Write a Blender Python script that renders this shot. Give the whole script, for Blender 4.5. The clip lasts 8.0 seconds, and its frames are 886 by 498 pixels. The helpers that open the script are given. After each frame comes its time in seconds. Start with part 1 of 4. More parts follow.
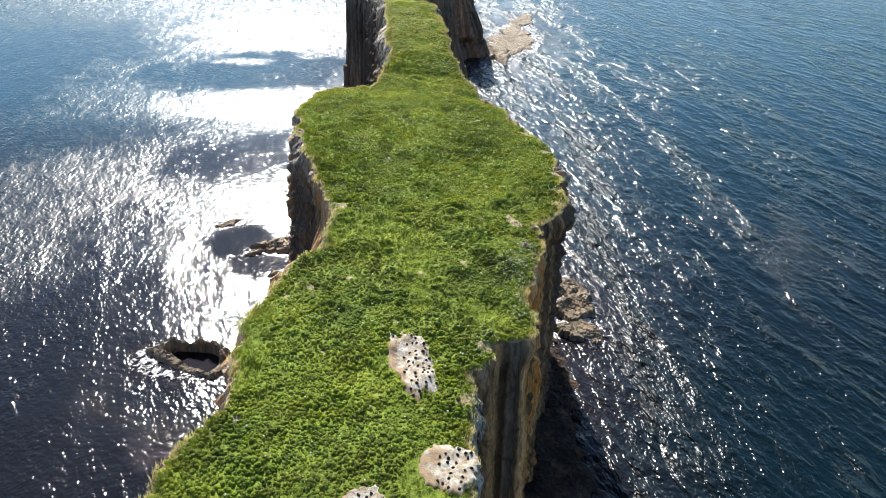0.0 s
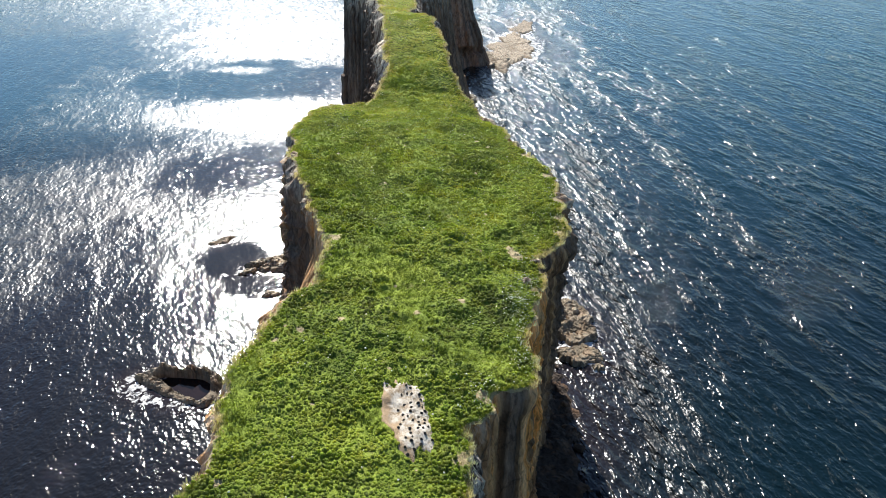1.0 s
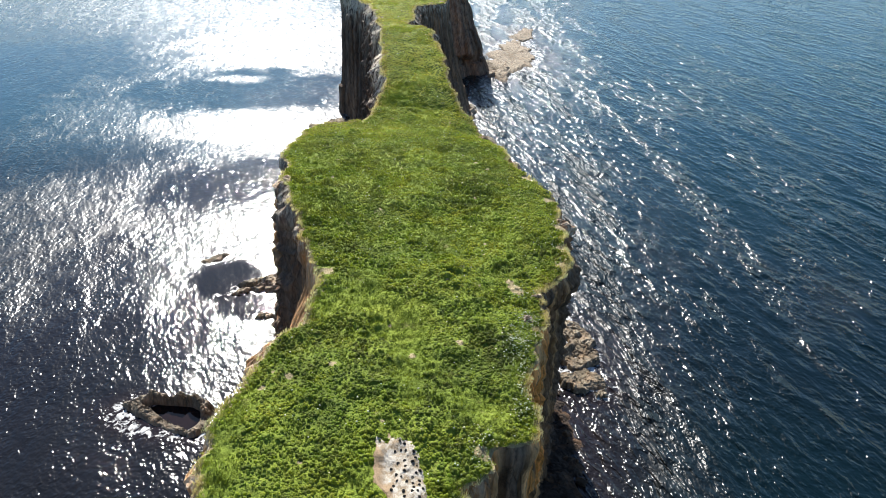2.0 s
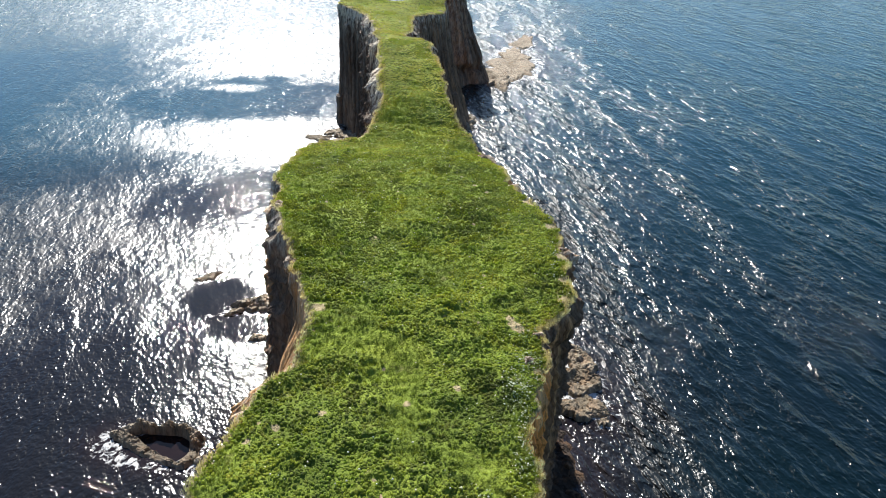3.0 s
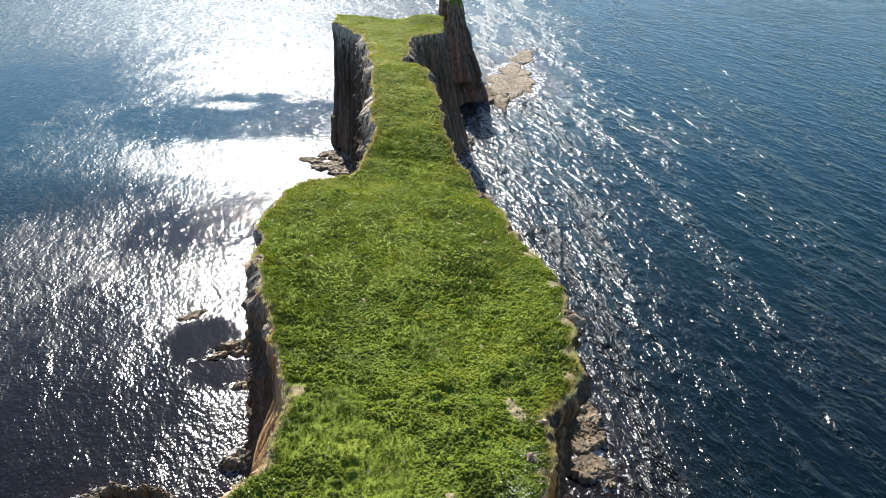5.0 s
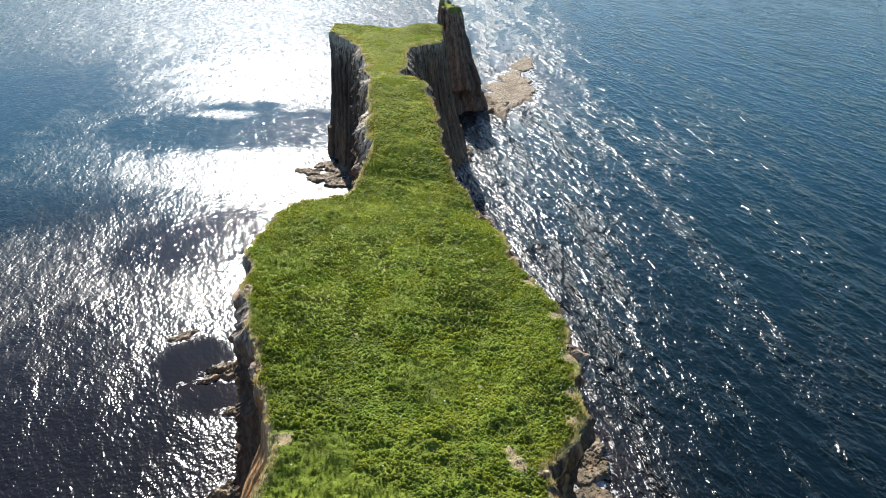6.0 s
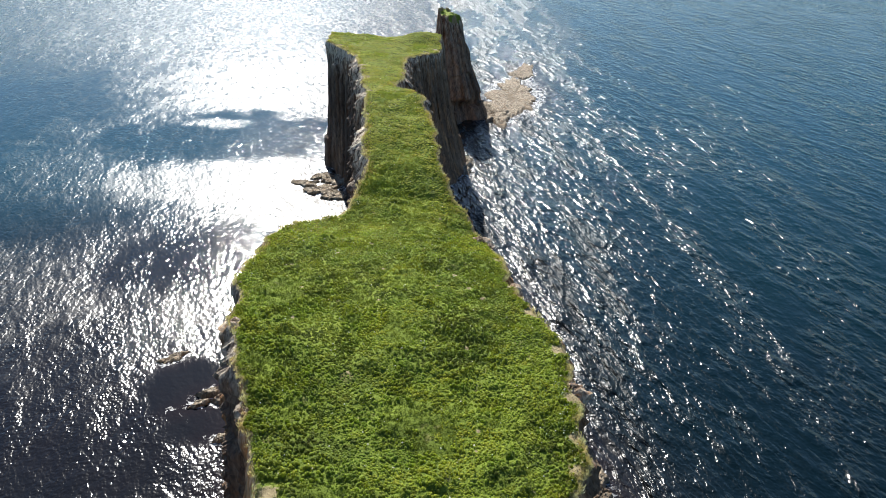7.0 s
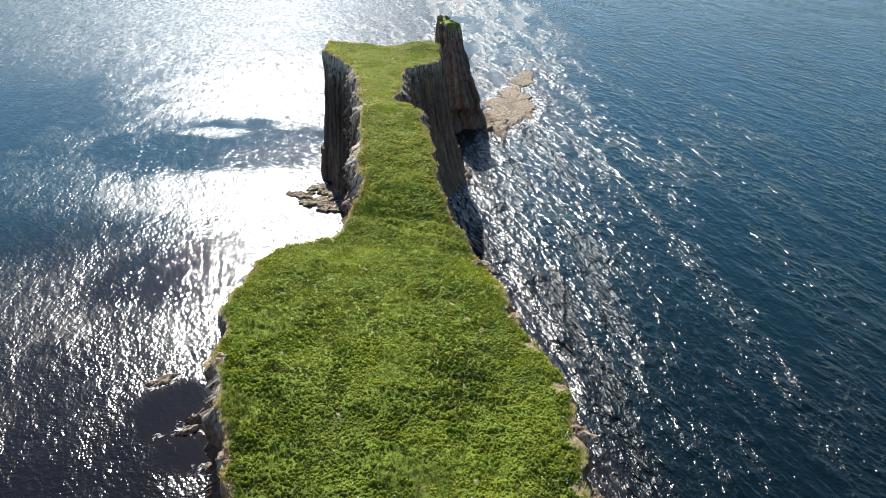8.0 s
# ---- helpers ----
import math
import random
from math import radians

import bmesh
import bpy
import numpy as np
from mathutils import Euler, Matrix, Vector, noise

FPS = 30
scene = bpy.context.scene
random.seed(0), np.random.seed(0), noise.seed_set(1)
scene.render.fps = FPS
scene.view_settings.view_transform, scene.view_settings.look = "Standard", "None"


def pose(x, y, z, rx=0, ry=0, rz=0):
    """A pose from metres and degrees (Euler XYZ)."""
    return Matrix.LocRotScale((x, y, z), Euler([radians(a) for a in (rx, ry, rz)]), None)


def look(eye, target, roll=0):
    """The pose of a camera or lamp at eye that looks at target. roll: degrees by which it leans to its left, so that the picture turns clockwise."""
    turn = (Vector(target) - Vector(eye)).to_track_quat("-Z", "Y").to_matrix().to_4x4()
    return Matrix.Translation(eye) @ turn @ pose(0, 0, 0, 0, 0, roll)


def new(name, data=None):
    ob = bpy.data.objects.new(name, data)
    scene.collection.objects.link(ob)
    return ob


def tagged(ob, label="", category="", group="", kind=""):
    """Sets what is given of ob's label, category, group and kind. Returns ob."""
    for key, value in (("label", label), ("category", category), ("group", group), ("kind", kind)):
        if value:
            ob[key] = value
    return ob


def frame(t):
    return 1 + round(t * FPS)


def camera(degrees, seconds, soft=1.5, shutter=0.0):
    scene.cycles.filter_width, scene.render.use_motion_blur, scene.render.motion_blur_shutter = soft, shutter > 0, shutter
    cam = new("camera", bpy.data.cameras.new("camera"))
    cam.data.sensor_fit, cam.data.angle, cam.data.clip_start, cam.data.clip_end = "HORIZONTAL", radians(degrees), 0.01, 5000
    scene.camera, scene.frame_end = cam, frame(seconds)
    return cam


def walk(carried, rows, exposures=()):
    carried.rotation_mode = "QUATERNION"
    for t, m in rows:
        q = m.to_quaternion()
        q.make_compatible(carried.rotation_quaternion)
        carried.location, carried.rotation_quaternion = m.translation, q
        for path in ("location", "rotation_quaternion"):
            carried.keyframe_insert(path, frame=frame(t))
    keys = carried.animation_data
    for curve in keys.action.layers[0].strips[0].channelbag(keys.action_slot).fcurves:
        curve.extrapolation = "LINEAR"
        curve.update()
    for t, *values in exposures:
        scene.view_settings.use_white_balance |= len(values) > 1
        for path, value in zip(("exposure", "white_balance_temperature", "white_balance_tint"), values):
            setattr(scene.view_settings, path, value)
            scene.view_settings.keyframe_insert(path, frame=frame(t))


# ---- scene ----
cam = camera(67.0, 8.0, soft=0.9)
# seconds, eye in metres, yaw, pitch, roll in degrees
ROWS = [
    (0.0, 0.000, 0.000, 83.494, -1.043, -31.127, -0.980),
    (1.0, 0.317, 5.070, 85.059, -1.033, -30.941, -1.076),
    (2.0, 0.650, 10.192, 86.552, -1.023, -30.754, -1.173),
    (3.0, 0.999, 15.365, 87.971, -1.013, -30.567, -1.269),
    (4.0, 1.365, 20.589, 89.318, -1.003, -30.380, -1.366),
    (5.0, 1.747, 25.865, 90.593, -0.993, -30.193, -1.462),
    (6.0, 2.145, 31.192, 91.794, -0.983, -30.007, -1.559),
    (7.0, 2.559, 36.570, 92.923, -0.973, -29.820, -1.655),
    (8.0, 2.989, 42.000, 93.980, -0.963, -29.633, -1.751),
]
walk(cam, [(t, pose(x, y, z, 90 + pitch, roll, yaw)) for t, x, y, z, yaw, pitch, roll in ROWS],
     exposures=[(0.0, 1.38), (4.0, 1.24), (8.0, 1.08)])

# ---- light ----
SUN_LEFT, SUN_UP = 14.0, 37.0
world = bpy.data.worlds.new("world")
scene.world = world
world.use_nodes = True
wn = world.node_tree
sky = wn.nodes.new("ShaderNodeTexSky")
sky.sky_type, sky.sun_disc = "NISHITA", False
sky.sun_elevation, sky.sun_rotation = radians(SUN_UP), radians(360 - SUN_LEFT)
sky.dust_density, sky.ozone_density = 0.3, 3.0
tint = wn.nodes.new("ShaderNodeMix")
tint.data_type, tint.blend_type = "RGBA", "MULTIPLY"
tint.inputs["Factor"].default_value = 1.0
tint.inputs["B"].default_value = (0.87, 0.96, 1.04, 1)
wn.links.new(sky.outputs[0], tint.inputs["A"])
wn.links.new([o for o in tint.outputs if o.type == "RGBA"][0], wn.nodes["Background"].inputs[0])
wn.nodes["Background"].inputs[1].default_value = 0.056
sun = new("sun", bpy.data.lights.new("sun", "SUN"))
sun.data.energy, sun.data.angle, sun.data.color = 4.5, radians(0.53), (1.0, 0.96, 0.9)
to_sun = Vector((-math.sin(radians(SUN_LEFT)) * math.cos(radians(SUN_UP)),
                 math.cos(radians(SUN_LEFT)) * math.cos(radians(SUN_UP)), math.sin(radians(SUN_UP))))
sun.matrix_world = look(to_sun * 600, (0, 0, 0))


# ---- small tools ----
def mesh_object(name, verts, faces, material, parent=None, smooth=True):
    me = bpy.data.meshes.new(name)
    verts = np.asarray(verts, dtype=np.float32)
    faces = np.asarray(faces, dtype=np.int32)
    n, k = faces.shape
    me.vertices.add(len(verts))
    me.vertices.foreach_set("co", verts.ravel())
    me.loops.add(n * k)
    me.loops.foreach_set("vertex_index", faces.ravel())
    me.polygons.add(n)
    me.polygons.foreach_set("loop_start", np.arange(0, n * k, k, dtype=np.int32))
    me.polygons.foreach_set("loop_total", np.full(n, k, dtype=np.int32))
    me.polygons.foreach_set("use_smooth", np.full(n, smooth))
    me.update(calc_edges=True)
    me.materials.append(material)
    ob = new(name, me)
    ob.parent = parent
    return ob


def attribute(ob, name, values):
    a = ob.data.attributes.new(name, "FLOAT", "POINT")
    a.data.foreach_set("value", np.asarray(values, dtype=np.float32).ravel())


def part(name, bm, material, parent, label="", smooth=True):
    me = bpy.data.meshes.new(name)
    for fc in bm.faces:
        fc.smooth = smooth
    bm.to_mesh(me)
    bm.free()
    me.materials.append(material)
    ob = new(name, me)
    ob.parent = parent
    if label:
        tagged(ob, label)
    return ob


def grid_faces(rows, cols, flip=False):
    i = np.arange(rows - 1)[:, None] * cols + np.arange(cols - 1)[None, :]
    q = np.stack([i, i + 1, i + cols + 1, i + cols], -1).reshape(-1, 4)
    return q[:, ::-1] if flip else q


RNG = np.random.default_rng(7)
LATTICE = RNG.random((64, 64, 64))


def vnoise(x, y, z=0.0):
    """Smooth value noise in -1 .. 1 on arrays, with cells one unit wide."""
    x, y, z = np.broadcast_arrays(np.asarray(x, float), np.asarray(y, float), np.asarray(z, float))
    xi, yi, zi = np.floor(x).astype(int), np.floor(y).astype(int), np.floor(z).astype(int)
    fx, fy, fz = x - xi, y - yi, z - zi
    fx, fy, fz = (q * q * (3 - 2 * q) for q in (fx, fy, fz))
    total = 0.0
    for a in (0, 1):
        for b in (0, 1):
            for c in (0, 1):
                w = (fx if a else 1 - fx) * (fy if b else 1 - fy) * (fz if c else 1 - fz)
                total = total + w * LATTICE[(xi + a) % 64, (yi + b) % 64, (zi + c) % 64]
    return total * 2 - 1


def fbm(x, y, z=0.0, octaves=4, gain=0.5):
    total, amp = 0.0, 1.0
    for k in range(octaves):
        total = total + amp * vnoise(x * 2 ** k + 17.3 * k, y * 2 ** k + 5.1 * k, z * 2 ** k + 9.7 * k)
        amp *= gain
    return total


def ramp(x, a, b):
    q = np.clip((x - a) / (b - a), 0, 1)
    return q * q * (3 - 2 * q)


# ---- materials ----
def material(name):
    m = bpy.data.materials.new(name)
    m.use_nodes = True
    return m, m.node_tree, m.node_tree.nodes["Principled BSDF"]


def node(nt, kind, **values):
    n = nt.nodes.new(kind)
    for key, value in values.items():
        n.inputs[key.replace("_", " ")].default_value = value
    return n


def noise_node(nt, scale, detail=4.0, rough=0.55, stretch=(1, 1, 1), turn=(0, 0, 0), distortion=0.0):
    co = nt.nodes.new("ShaderNodeTexCoord")
    mp = nt.nodes.new("ShaderNodeMapping")
    mp.vector_type = "TEXTURE"
    mp.inputs["Scale"].default_value = [1 / q for q in stretch]
    mp.inputs["Rotation"].default_value = turn
    nt.links.new(co.outputs["Object"], mp.inputs["Vector"])
    n = node(nt, "ShaderNodeTexNoise", Scale=scale, Detail=detail, Roughness=rough, Distortion=distortion)
    nt.links.new(mp.outputs[0], n.inputs["Vector"])
    return n.outputs["Fac"]


def ramp_node(nt, fac, stops):
    r = nt.nodes.new("ShaderNodeValToRGB")
    e = r.color_ramp.elements
    while len(e) < len(stops):
        e.new(0.5)
    for el, (p, c) in zip(e, stops):
        el.position = p
        el.color = (*c, 1) if len(c) == 3 else (c[0], c[0], c[0], 1)
    nt.links.new(fac, r.inputs[0])
    return r.outputs[0]


def mix(nt, fac, a, b, blend="MIX"):
    m = nt.nodes.new("ShaderNodeMix")
    m.data_type, m.blend_type = "RGBA", blend
    for sock, v in ((m.inputs["Factor"], fac), (m.inputs["A"], a), (m.inputs["B"], b)):
        if isinstance(v, bpy.types.NodeSocket):
            nt.links.new(v, sock)
        elif isinstance(v, (int, float)):
            sock.default_value = v
        else:
            sock.default_value = (*v, 1)
    for o in m.outputs:
        if o.type == "RGBA":
            return o


def calc(nt, op, a, b=0.0):
    m = nt.nodes.new("ShaderNodeMath")
    m.operation = op
    for sock, v in zip(m.inputs, (a, b)):
        if isinstance(v, bpy.types.NodeSocket):
            nt.links.new(v, sock)
        else:
            sock.default_value = v
    return m.outputs[0]


def attr_node(nt, name):
    a = nt.nodes.new("ShaderNodeAttribute")
    a.attribute_name = name
    return a.outputs["Fac"]


def bump(nt, bsdf, height, strength, distance, after=None):
    b = node(nt, "ShaderNodeBump", Strength=strength, Distance=distance)
    nt.links.new(height, b.inputs["Height"])
    if after:
        nt.links.new(after.outputs[0], b.inputs["Normal"])
    nt.links.new(b.outputs[0], bsdf.inputs["Normal"])
    return b


def rock_material(name, tones, orange=0.5):
    m, nt, bsdf = material(name)
    big = noise_node(nt, 0.11, 5, 0.6, (1, 1, 0.35))
    col = ramp_node(nt, big, [(0.3, tones[0]), (0.5, tones[1]), (0.7, tones[2])])
    warm = attr_node(nt, "warm")
    col = mix(nt, warm, ramp_node(nt, big, [(0.3, (0.05, 0.042, 0.037)), (0.5, (0.11, 0.09, 0.078)), (0.7, (0.2, 0.165, 0.14))]), col)
    streak = noise_node(nt, 0.7, 6, 0.65, (1, 1, 0.22))
    col = mix(nt, ramp_node(nt, streak, [(0.35, (0,)), (0.65, (1,))]), mix(nt, 0.4, col, (0.035, 0.022, 0.014)), col)
    rust = noise_node(nt, 0.4, 4, 0.6, (1, 1, 0.09), (0, 0, 1.1))
    col = mix(nt, calc(nt, "MULTIPLY", calc(nt, "MULTIPLY", ramp_node(nt, rust, [(0.5, (0,)), (0.56, (1,))]), orange), warm), col, (0.5, 0.23, 0.075))
    stain = calc(nt, "MULTIPLY", attr_node(nt, "rust"), ramp_node(nt, rust, [(0.35, (0.6,)), (0.6, (1,))]))
    lichen = ramp_node(nt, calc(nt, "MULTIPLY", attr_node(nt, "rust"), 0.5), [(0.55, (0,)), (0.85, (1,))])
    col = mix(nt, stain, col, mix(nt, lichen, mix(nt, streak, (0.58, 0.3, 0.11), (0.86, 0.52, 0.24)), (0.88, 0.36, 0.085)))
    bed = calc(nt, "ADD", calc(nt, "MULTIPLY", attr_node(nt, "strata"), 0.8), calc(nt, "MULTIPLY", streak, 0.3))
    col = mix(nt, 1.0, col, ramp_node(nt, bed, [(0.1, (0.45, 0.44, 0.43)), (0.45, (0.95, 0.95, 0.95)), (0.95, (1.8, 1.74, 1.66))]), "MULTIPLY")
    fine = noise_node(nt, 4.5, 8, 0.7)
    col = mix(nt, 0.5, col, mix(nt, fine, (0.25, 0.25, 0.25), (1.0, 1.0, 1.0)), "MULTIPLY")
    vor = nt.nodes.new("ShaderNodeTexVoronoi")
    vor.feature = "DISTANCE_TO_EDGE"
    vor.inputs["Scale"].default_value = 0.55
    co = nt.nodes.new("ShaderNodeTexCoord")
    mp = nt.nodes.new("ShaderNodeMapping")
    mp.inputs["Scale"].default_value = (1, 1, 0.24)
    wob = nt.nodes.new("ShaderNodeVectorMath")
    wob.operation = "ADD"
    nt.links.new(co.outputs["Object"], wob.inputs[0])
    nt.links.new(mix(nt, 1.0, (0, 0, 0), noise_node(nt, 1.2, 4, 0.6)), wob.inputs[1])
    nt.links.new(wob.outputs[0], mp.inputs["Vector"])
    nt.links.new(mp.outputs[0], vor.inputs["Vector"])
    joint = ramp_node(nt, vor.outputs["Distance"], [(0.0, (0,)), (0.05, (1,))])
    col = mix(nt, mix(nt, 0.5, (1, 1, 1), joint), (0.018, 0.013, 0.01), col)
    grit = noise_node(nt, 2.0, 7, 0.7, (1, 1, 0.3), (0, 0, 0.4))
    col = mix(nt, 0.7, col, ramp_node(nt, grit, [(0.3, (0.4, 0.4, 0.4)), (0.5, (0.9, 0.9, 0.9)), (0.7, (1.5, 1.46, 1.4))]), "MULTIPLY")
    guano = noise_node(nt, 1.3, 6, 0.75, (1, 1, 0.2), (0, 0, 0.7))
    lime = calc(nt, "MULTIPLY", ramp_node(nt, guano, [(0.44, (0,)), (0.6, (1,))]), attr_node(nt, "lime"))
    col = mix(nt, lime, col, (0.66, 0.57, 0.44))
    nt.links.new(col, bsdf.inputs["Base Color"])
    bsdf.inputs["Roughness"].default_value = 0.9
    bsdf.inputs["Specular IOR Level"].default_value = 0.25
    b = bump(nt, bsdf, noise_node(nt, 1.1, 8, 0.65, (1, 1, 0.3)), 0.9, 0.5)
    b = bump(nt, bsdf, fine, 0.7, 0.12, b)
    b = bump(nt, bsdf, joint, 0.5, 0.2, b)
    bump(nt, bsdf, grit, 0.8, 0.2, b)
    return m


ROCK = rock_material("cliff_rock", [(0.27, 0.125, 0.05), (0.46, 0.235, 0.1), (0.55, 0.34, 0.17)], 0.85)
SHORE = rock_material("shore_rock", [(0.14, 0.115, 0.08), (0.26, 0.215, 0.15), (0.36, 0.3, 0.22)], 0.15)
# rock for the seaward foot, its tones darkened in place of shade
SHADED = rock_material("shaded_rock", [(0.028, 0.02, 0.015), (0.06, 0.043, 0.032), (0.11, 0.08, 0.058)], 0.1)


def turf_material():
    m, nt, bsdf = material("turf")
    patch = noise_node(nt, 0.09, 4, 0.6)
    col = ramp_node(nt, patch, [(0.35, (0.1, 0.14, 0.018)), (0.52, (0.165, 0.222, 0.026)), (0.68, (0.235, 0.285, 0.036))])
    straw = noise_node(nt, 0.35, 5, 0.65)
    col = mix(nt, ramp_node(nt, straw, [(0.6, (0,)), (0.72, (0.8,))]), col, (0.17, 0.15, 0.06))
    grain = noise_node(nt, 6.0, 6, 0.7)
    col = mix(nt, 0.75, col, mix(nt, grain, (0.3, 0.3, 0.3), (1.5, 1.5, 1.5)), "MULTIPLY")
    edge = noise_node(nt, 1.2, 6, 0.7)
    soil = mix(nt, edge, (0.15, 0.11, 0.05), (0.44, 0.37, 0.22))
    rim = calc(nt, "ADD", attr_node(nt, "rim"), calc(nt, "MULTIPLY", calc(nt, "SUBTRACT", edge, 0.5), 0.9))
    col = mix(nt, ramp_node(nt, rim, [(0.45, (0,)), (0.62, (1,))]), col, soil)
    nt.links.new(col, bsdf.inputs["Base Color"])
    bsdf.inputs["Roughness"].default_value = 0.9
    bsdf.inputs["Specular IOR Level"].default_value = 0.2
    b = bump(nt, bsdf, noise_node(nt, 2.2, 6, 0.65), 1.0, 0.35)
    bump(nt, bsdf, grain, 0.8, 0.08, b)
    return m


TURF = turf_material()


def sea_material():
    m, nt, bsdf = material("sea_water")
    depth = noise_node(nt, 0.012, 3, 0.5)
    col = ramp_node(nt, depth, [(0.3, (0.0008, 0.0045, 0.0068)), (0.7, (0.001, 0.0075, 0.0098))])
    kelp = noise_node(nt, 0.16, 6, 0.65)
    shallow = attr_node(nt, "shallow")
    # teal body colour, which also stands in for reflected sky
    col = mix(nt, attr_node(nt, "teal"), col, (0.001, 0.033, 0.049))
    col = mix(nt, calc(nt, "MULTIPLY", shallow, 0.85), col, mix(nt, kelp, (0.008, 0.0048, 0.0052), (0.021, 0.0125, 0.0115)))
    lace = noise_node(nt, 0.55, 8, 0.72, (1, 1, 1), (0, 0, 0.3), 1.2)
    foam_at = calc(nt, "ADD", attr_node(nt, "foam"), calc(nt, "MULTIPLY", calc(nt, "SUBTRACT", lace, 0.5), 2.4))
    foam = ramp_node(nt, foam_at, [(0.55, (0,)), (0.85, (1,))])
    col = mix(nt, foam, col, (0.6, 0.62, 0.63))
    nt.links.new(col, bsdf.inputs["Base Color"])
    breath = noise_node(nt, 0.4, 5, 0.65, (0.4, 1, 1), (0, 0, radians(102)), 0.4)
    ripple = calc(nt, "MULTIPLY", attr_node(nt, "ripple"), ramp_node(nt, breath, [(0.3, (0.55,)), (0.7, (1.3,))]))
    nt.links.new(calc(nt, "MAXIMUM", ramp_node(nt, foam_at, [(0.5, (0.02,)), (0.8, (0.8,))]), calc(nt, "MAXIMUM", 0.04, ripple)), bsdf.inputs["Roughness"])
    bsdf.inputs["IOR"].default_value = 1.34
    gust = ramp_node(nt, noise_node(nt, 0.05, 4, 0.65, (0.5, 1, 1), (0, 0, radians(100))), [(0.3, (0.75,)), (0.7, (1.2,))])
    group = ramp_node(nt, noise_node(nt, 0.2, 3, 0.6, (0.35, 1, 1), (0, 0, radians(96))), [(0.35, (0.65,)), (0.65, (1.35,))])
    chop = calc(nt, "MULTIPLY", calc(nt, "MULTIPLY", attr_node(nt, "chop"), gust), group)
    near = calc(nt, "SUBTRACT", 1.0, attr_node(nt, "far"))
    last = None
    # wave size, detail, length of crest, heading, height, where
    for scale, detail, size, turn, height, fade in ((0.11, 1, 2.4, 112, 0.5, None), (0.42, 1, 1.8, 112, 0.32, None), (1.05, 1, 1.3, 118, 0.235, None),
                                                    (2.3, 0, 1.3, 80, 0.08, near)):
        wave = noise_node(nt, scale, detail, 0.5, (1 / size, 1, 1), (0, 0, radians(turn)), 0.25)
        d = nt.nodes.new("ShaderNodeBump")
        d.inputs["Strength"].default_value = 1.0
        reach = calc(nt, "MULTIPLY", chop, height)
        nt.links.new(calc(nt, "MULTIPLY", reach, fade) if fade else reach, d.inputs["Distance"])
        nt.links.new(wave, d.inputs["Height"])
        if last:
            nt.links.new(last.outputs[0], d.inputs["Normal"])
        last = d
    # short steep crests between stretches of smoother water
    for scale, size, turn, height, fade in ((0.17, 2.4, 106, 0.55, None), (0.34, 2.2, 104, 0.4, None), (0.72, 2.2, 108, 0.22, None), (1.3, 1.8, 100, 0.11, near)):
        wave = ramp_node(nt, noise_node(nt, scale, 1, 0.55, (1 / size, 1, 1), (0, 0, radians(turn)), 0.4), [(0.48, (0,)), (0.74, (1,))])
        d = nt.nodes.new("ShaderNodeBump")
        d.inputs["Strength"].default_value = 1.0
        reach = calc(nt, "MULTIPLY", attr_node(nt, "crest"), height)
        nt.links.new(calc(nt, "MULTIPLY", reach, fade) if fade else reach, d.inputs["Distance"])
        nt.links.new(wave, d.inputs["Height"])
        nt.links.new(last.outputs[0], d.inputs["Normal"])
        last = d
    nt.links.new(last.outputs[0], bsdf.inputs["Normal"])
    return m


SEA = sea_material()

# ---- plan of the headland ----
# edge of the turf on the two sides, (x, y), from behind the start to the far head
LEFT_EDGE = [(-22, -70), (-22, 0), (-20.5, 28), (-18.9, 38.3), (-18, 41.7), (-17.6, 46), (-18.4, 52.8), (-17.9, 57.6), (-16.6, 61.8), (-14.6, 66.5),
             (-12.2, 71), (-11.6, 77.5), (-14.0, 83), (-16.6, 89), (-18.8, 98), (-21.6, 107), (-23.8, 117.3), (-23.2, 127.4), (-21.4, 136), (-19.6, 139),
             (-15.5, 142), (-11.8, 145), (-9.8, 150), (-9.6, 160), (-10.4, 176), (-11.2, 192), (-14.2, 213), (-17.2, 231), (-21.5, 245), (-29.5, 258), (-31, 275)]
RIGHT_EDGE = [(4, -70), (4.5, 0), (3.9, 34), (4.2, 41), (3.9, 45), (3.5, 47.9), (5.2, 48.5), (6.7, 49.6), (7.1, 52), (10.3, 52.7), (10.9, 55.4), (11.1, 60), (12.2, 66),
              (13.4, 71), (15.2, 74.5), (14.2, 77.6), (18.3, 81.4), (19.8, 87), (20.6, 96), (20.6, 107), (17.2, 114), (15.6, 122), (14.4, 133),
              (12.6, 141), (10.3, 148), (7.2, 153.5), (5.6, 162), (4.6, 174), (2.0, 188), (-1.0, 193), (-4.8, 199), (-3.6, 207), (-4.2, 220), (-3.4, 236), (1.5, 246), (6.5, 254), (7.5, 275)]
# height of the ground along y, and how far the foot of the cliffs stands out on the two sides
GROUND_Y = [-70, 40, 80, 110, 128, 141, 150, 158, 170, 189, 207, 230, 253, 285]
GROUND_Z = [41.5, 41.4, 41.2, 41.0, 39.6, 37.4, 38.6, 41.8, 44.2, 46.2, 45.3, 43.5, 41.5, 39.5]
FOOT_Y = [-70, 40, 60, 90, 113, 138, 160, 200, 228, 245, 285]
FOOT_LEFT = [8, 7, 6, 4.5, 3.5, 5, 4, 3, 2, 2, 1.5]
FOOT_RIGHT = [8, 4, 2.5, -0.5, -0.5, 6.5, 13, 15, 15, 12, 7]
CUTS = [-70, 0, 30, 56, 80, 110, 138, 150, 176, 213, 240, 275]


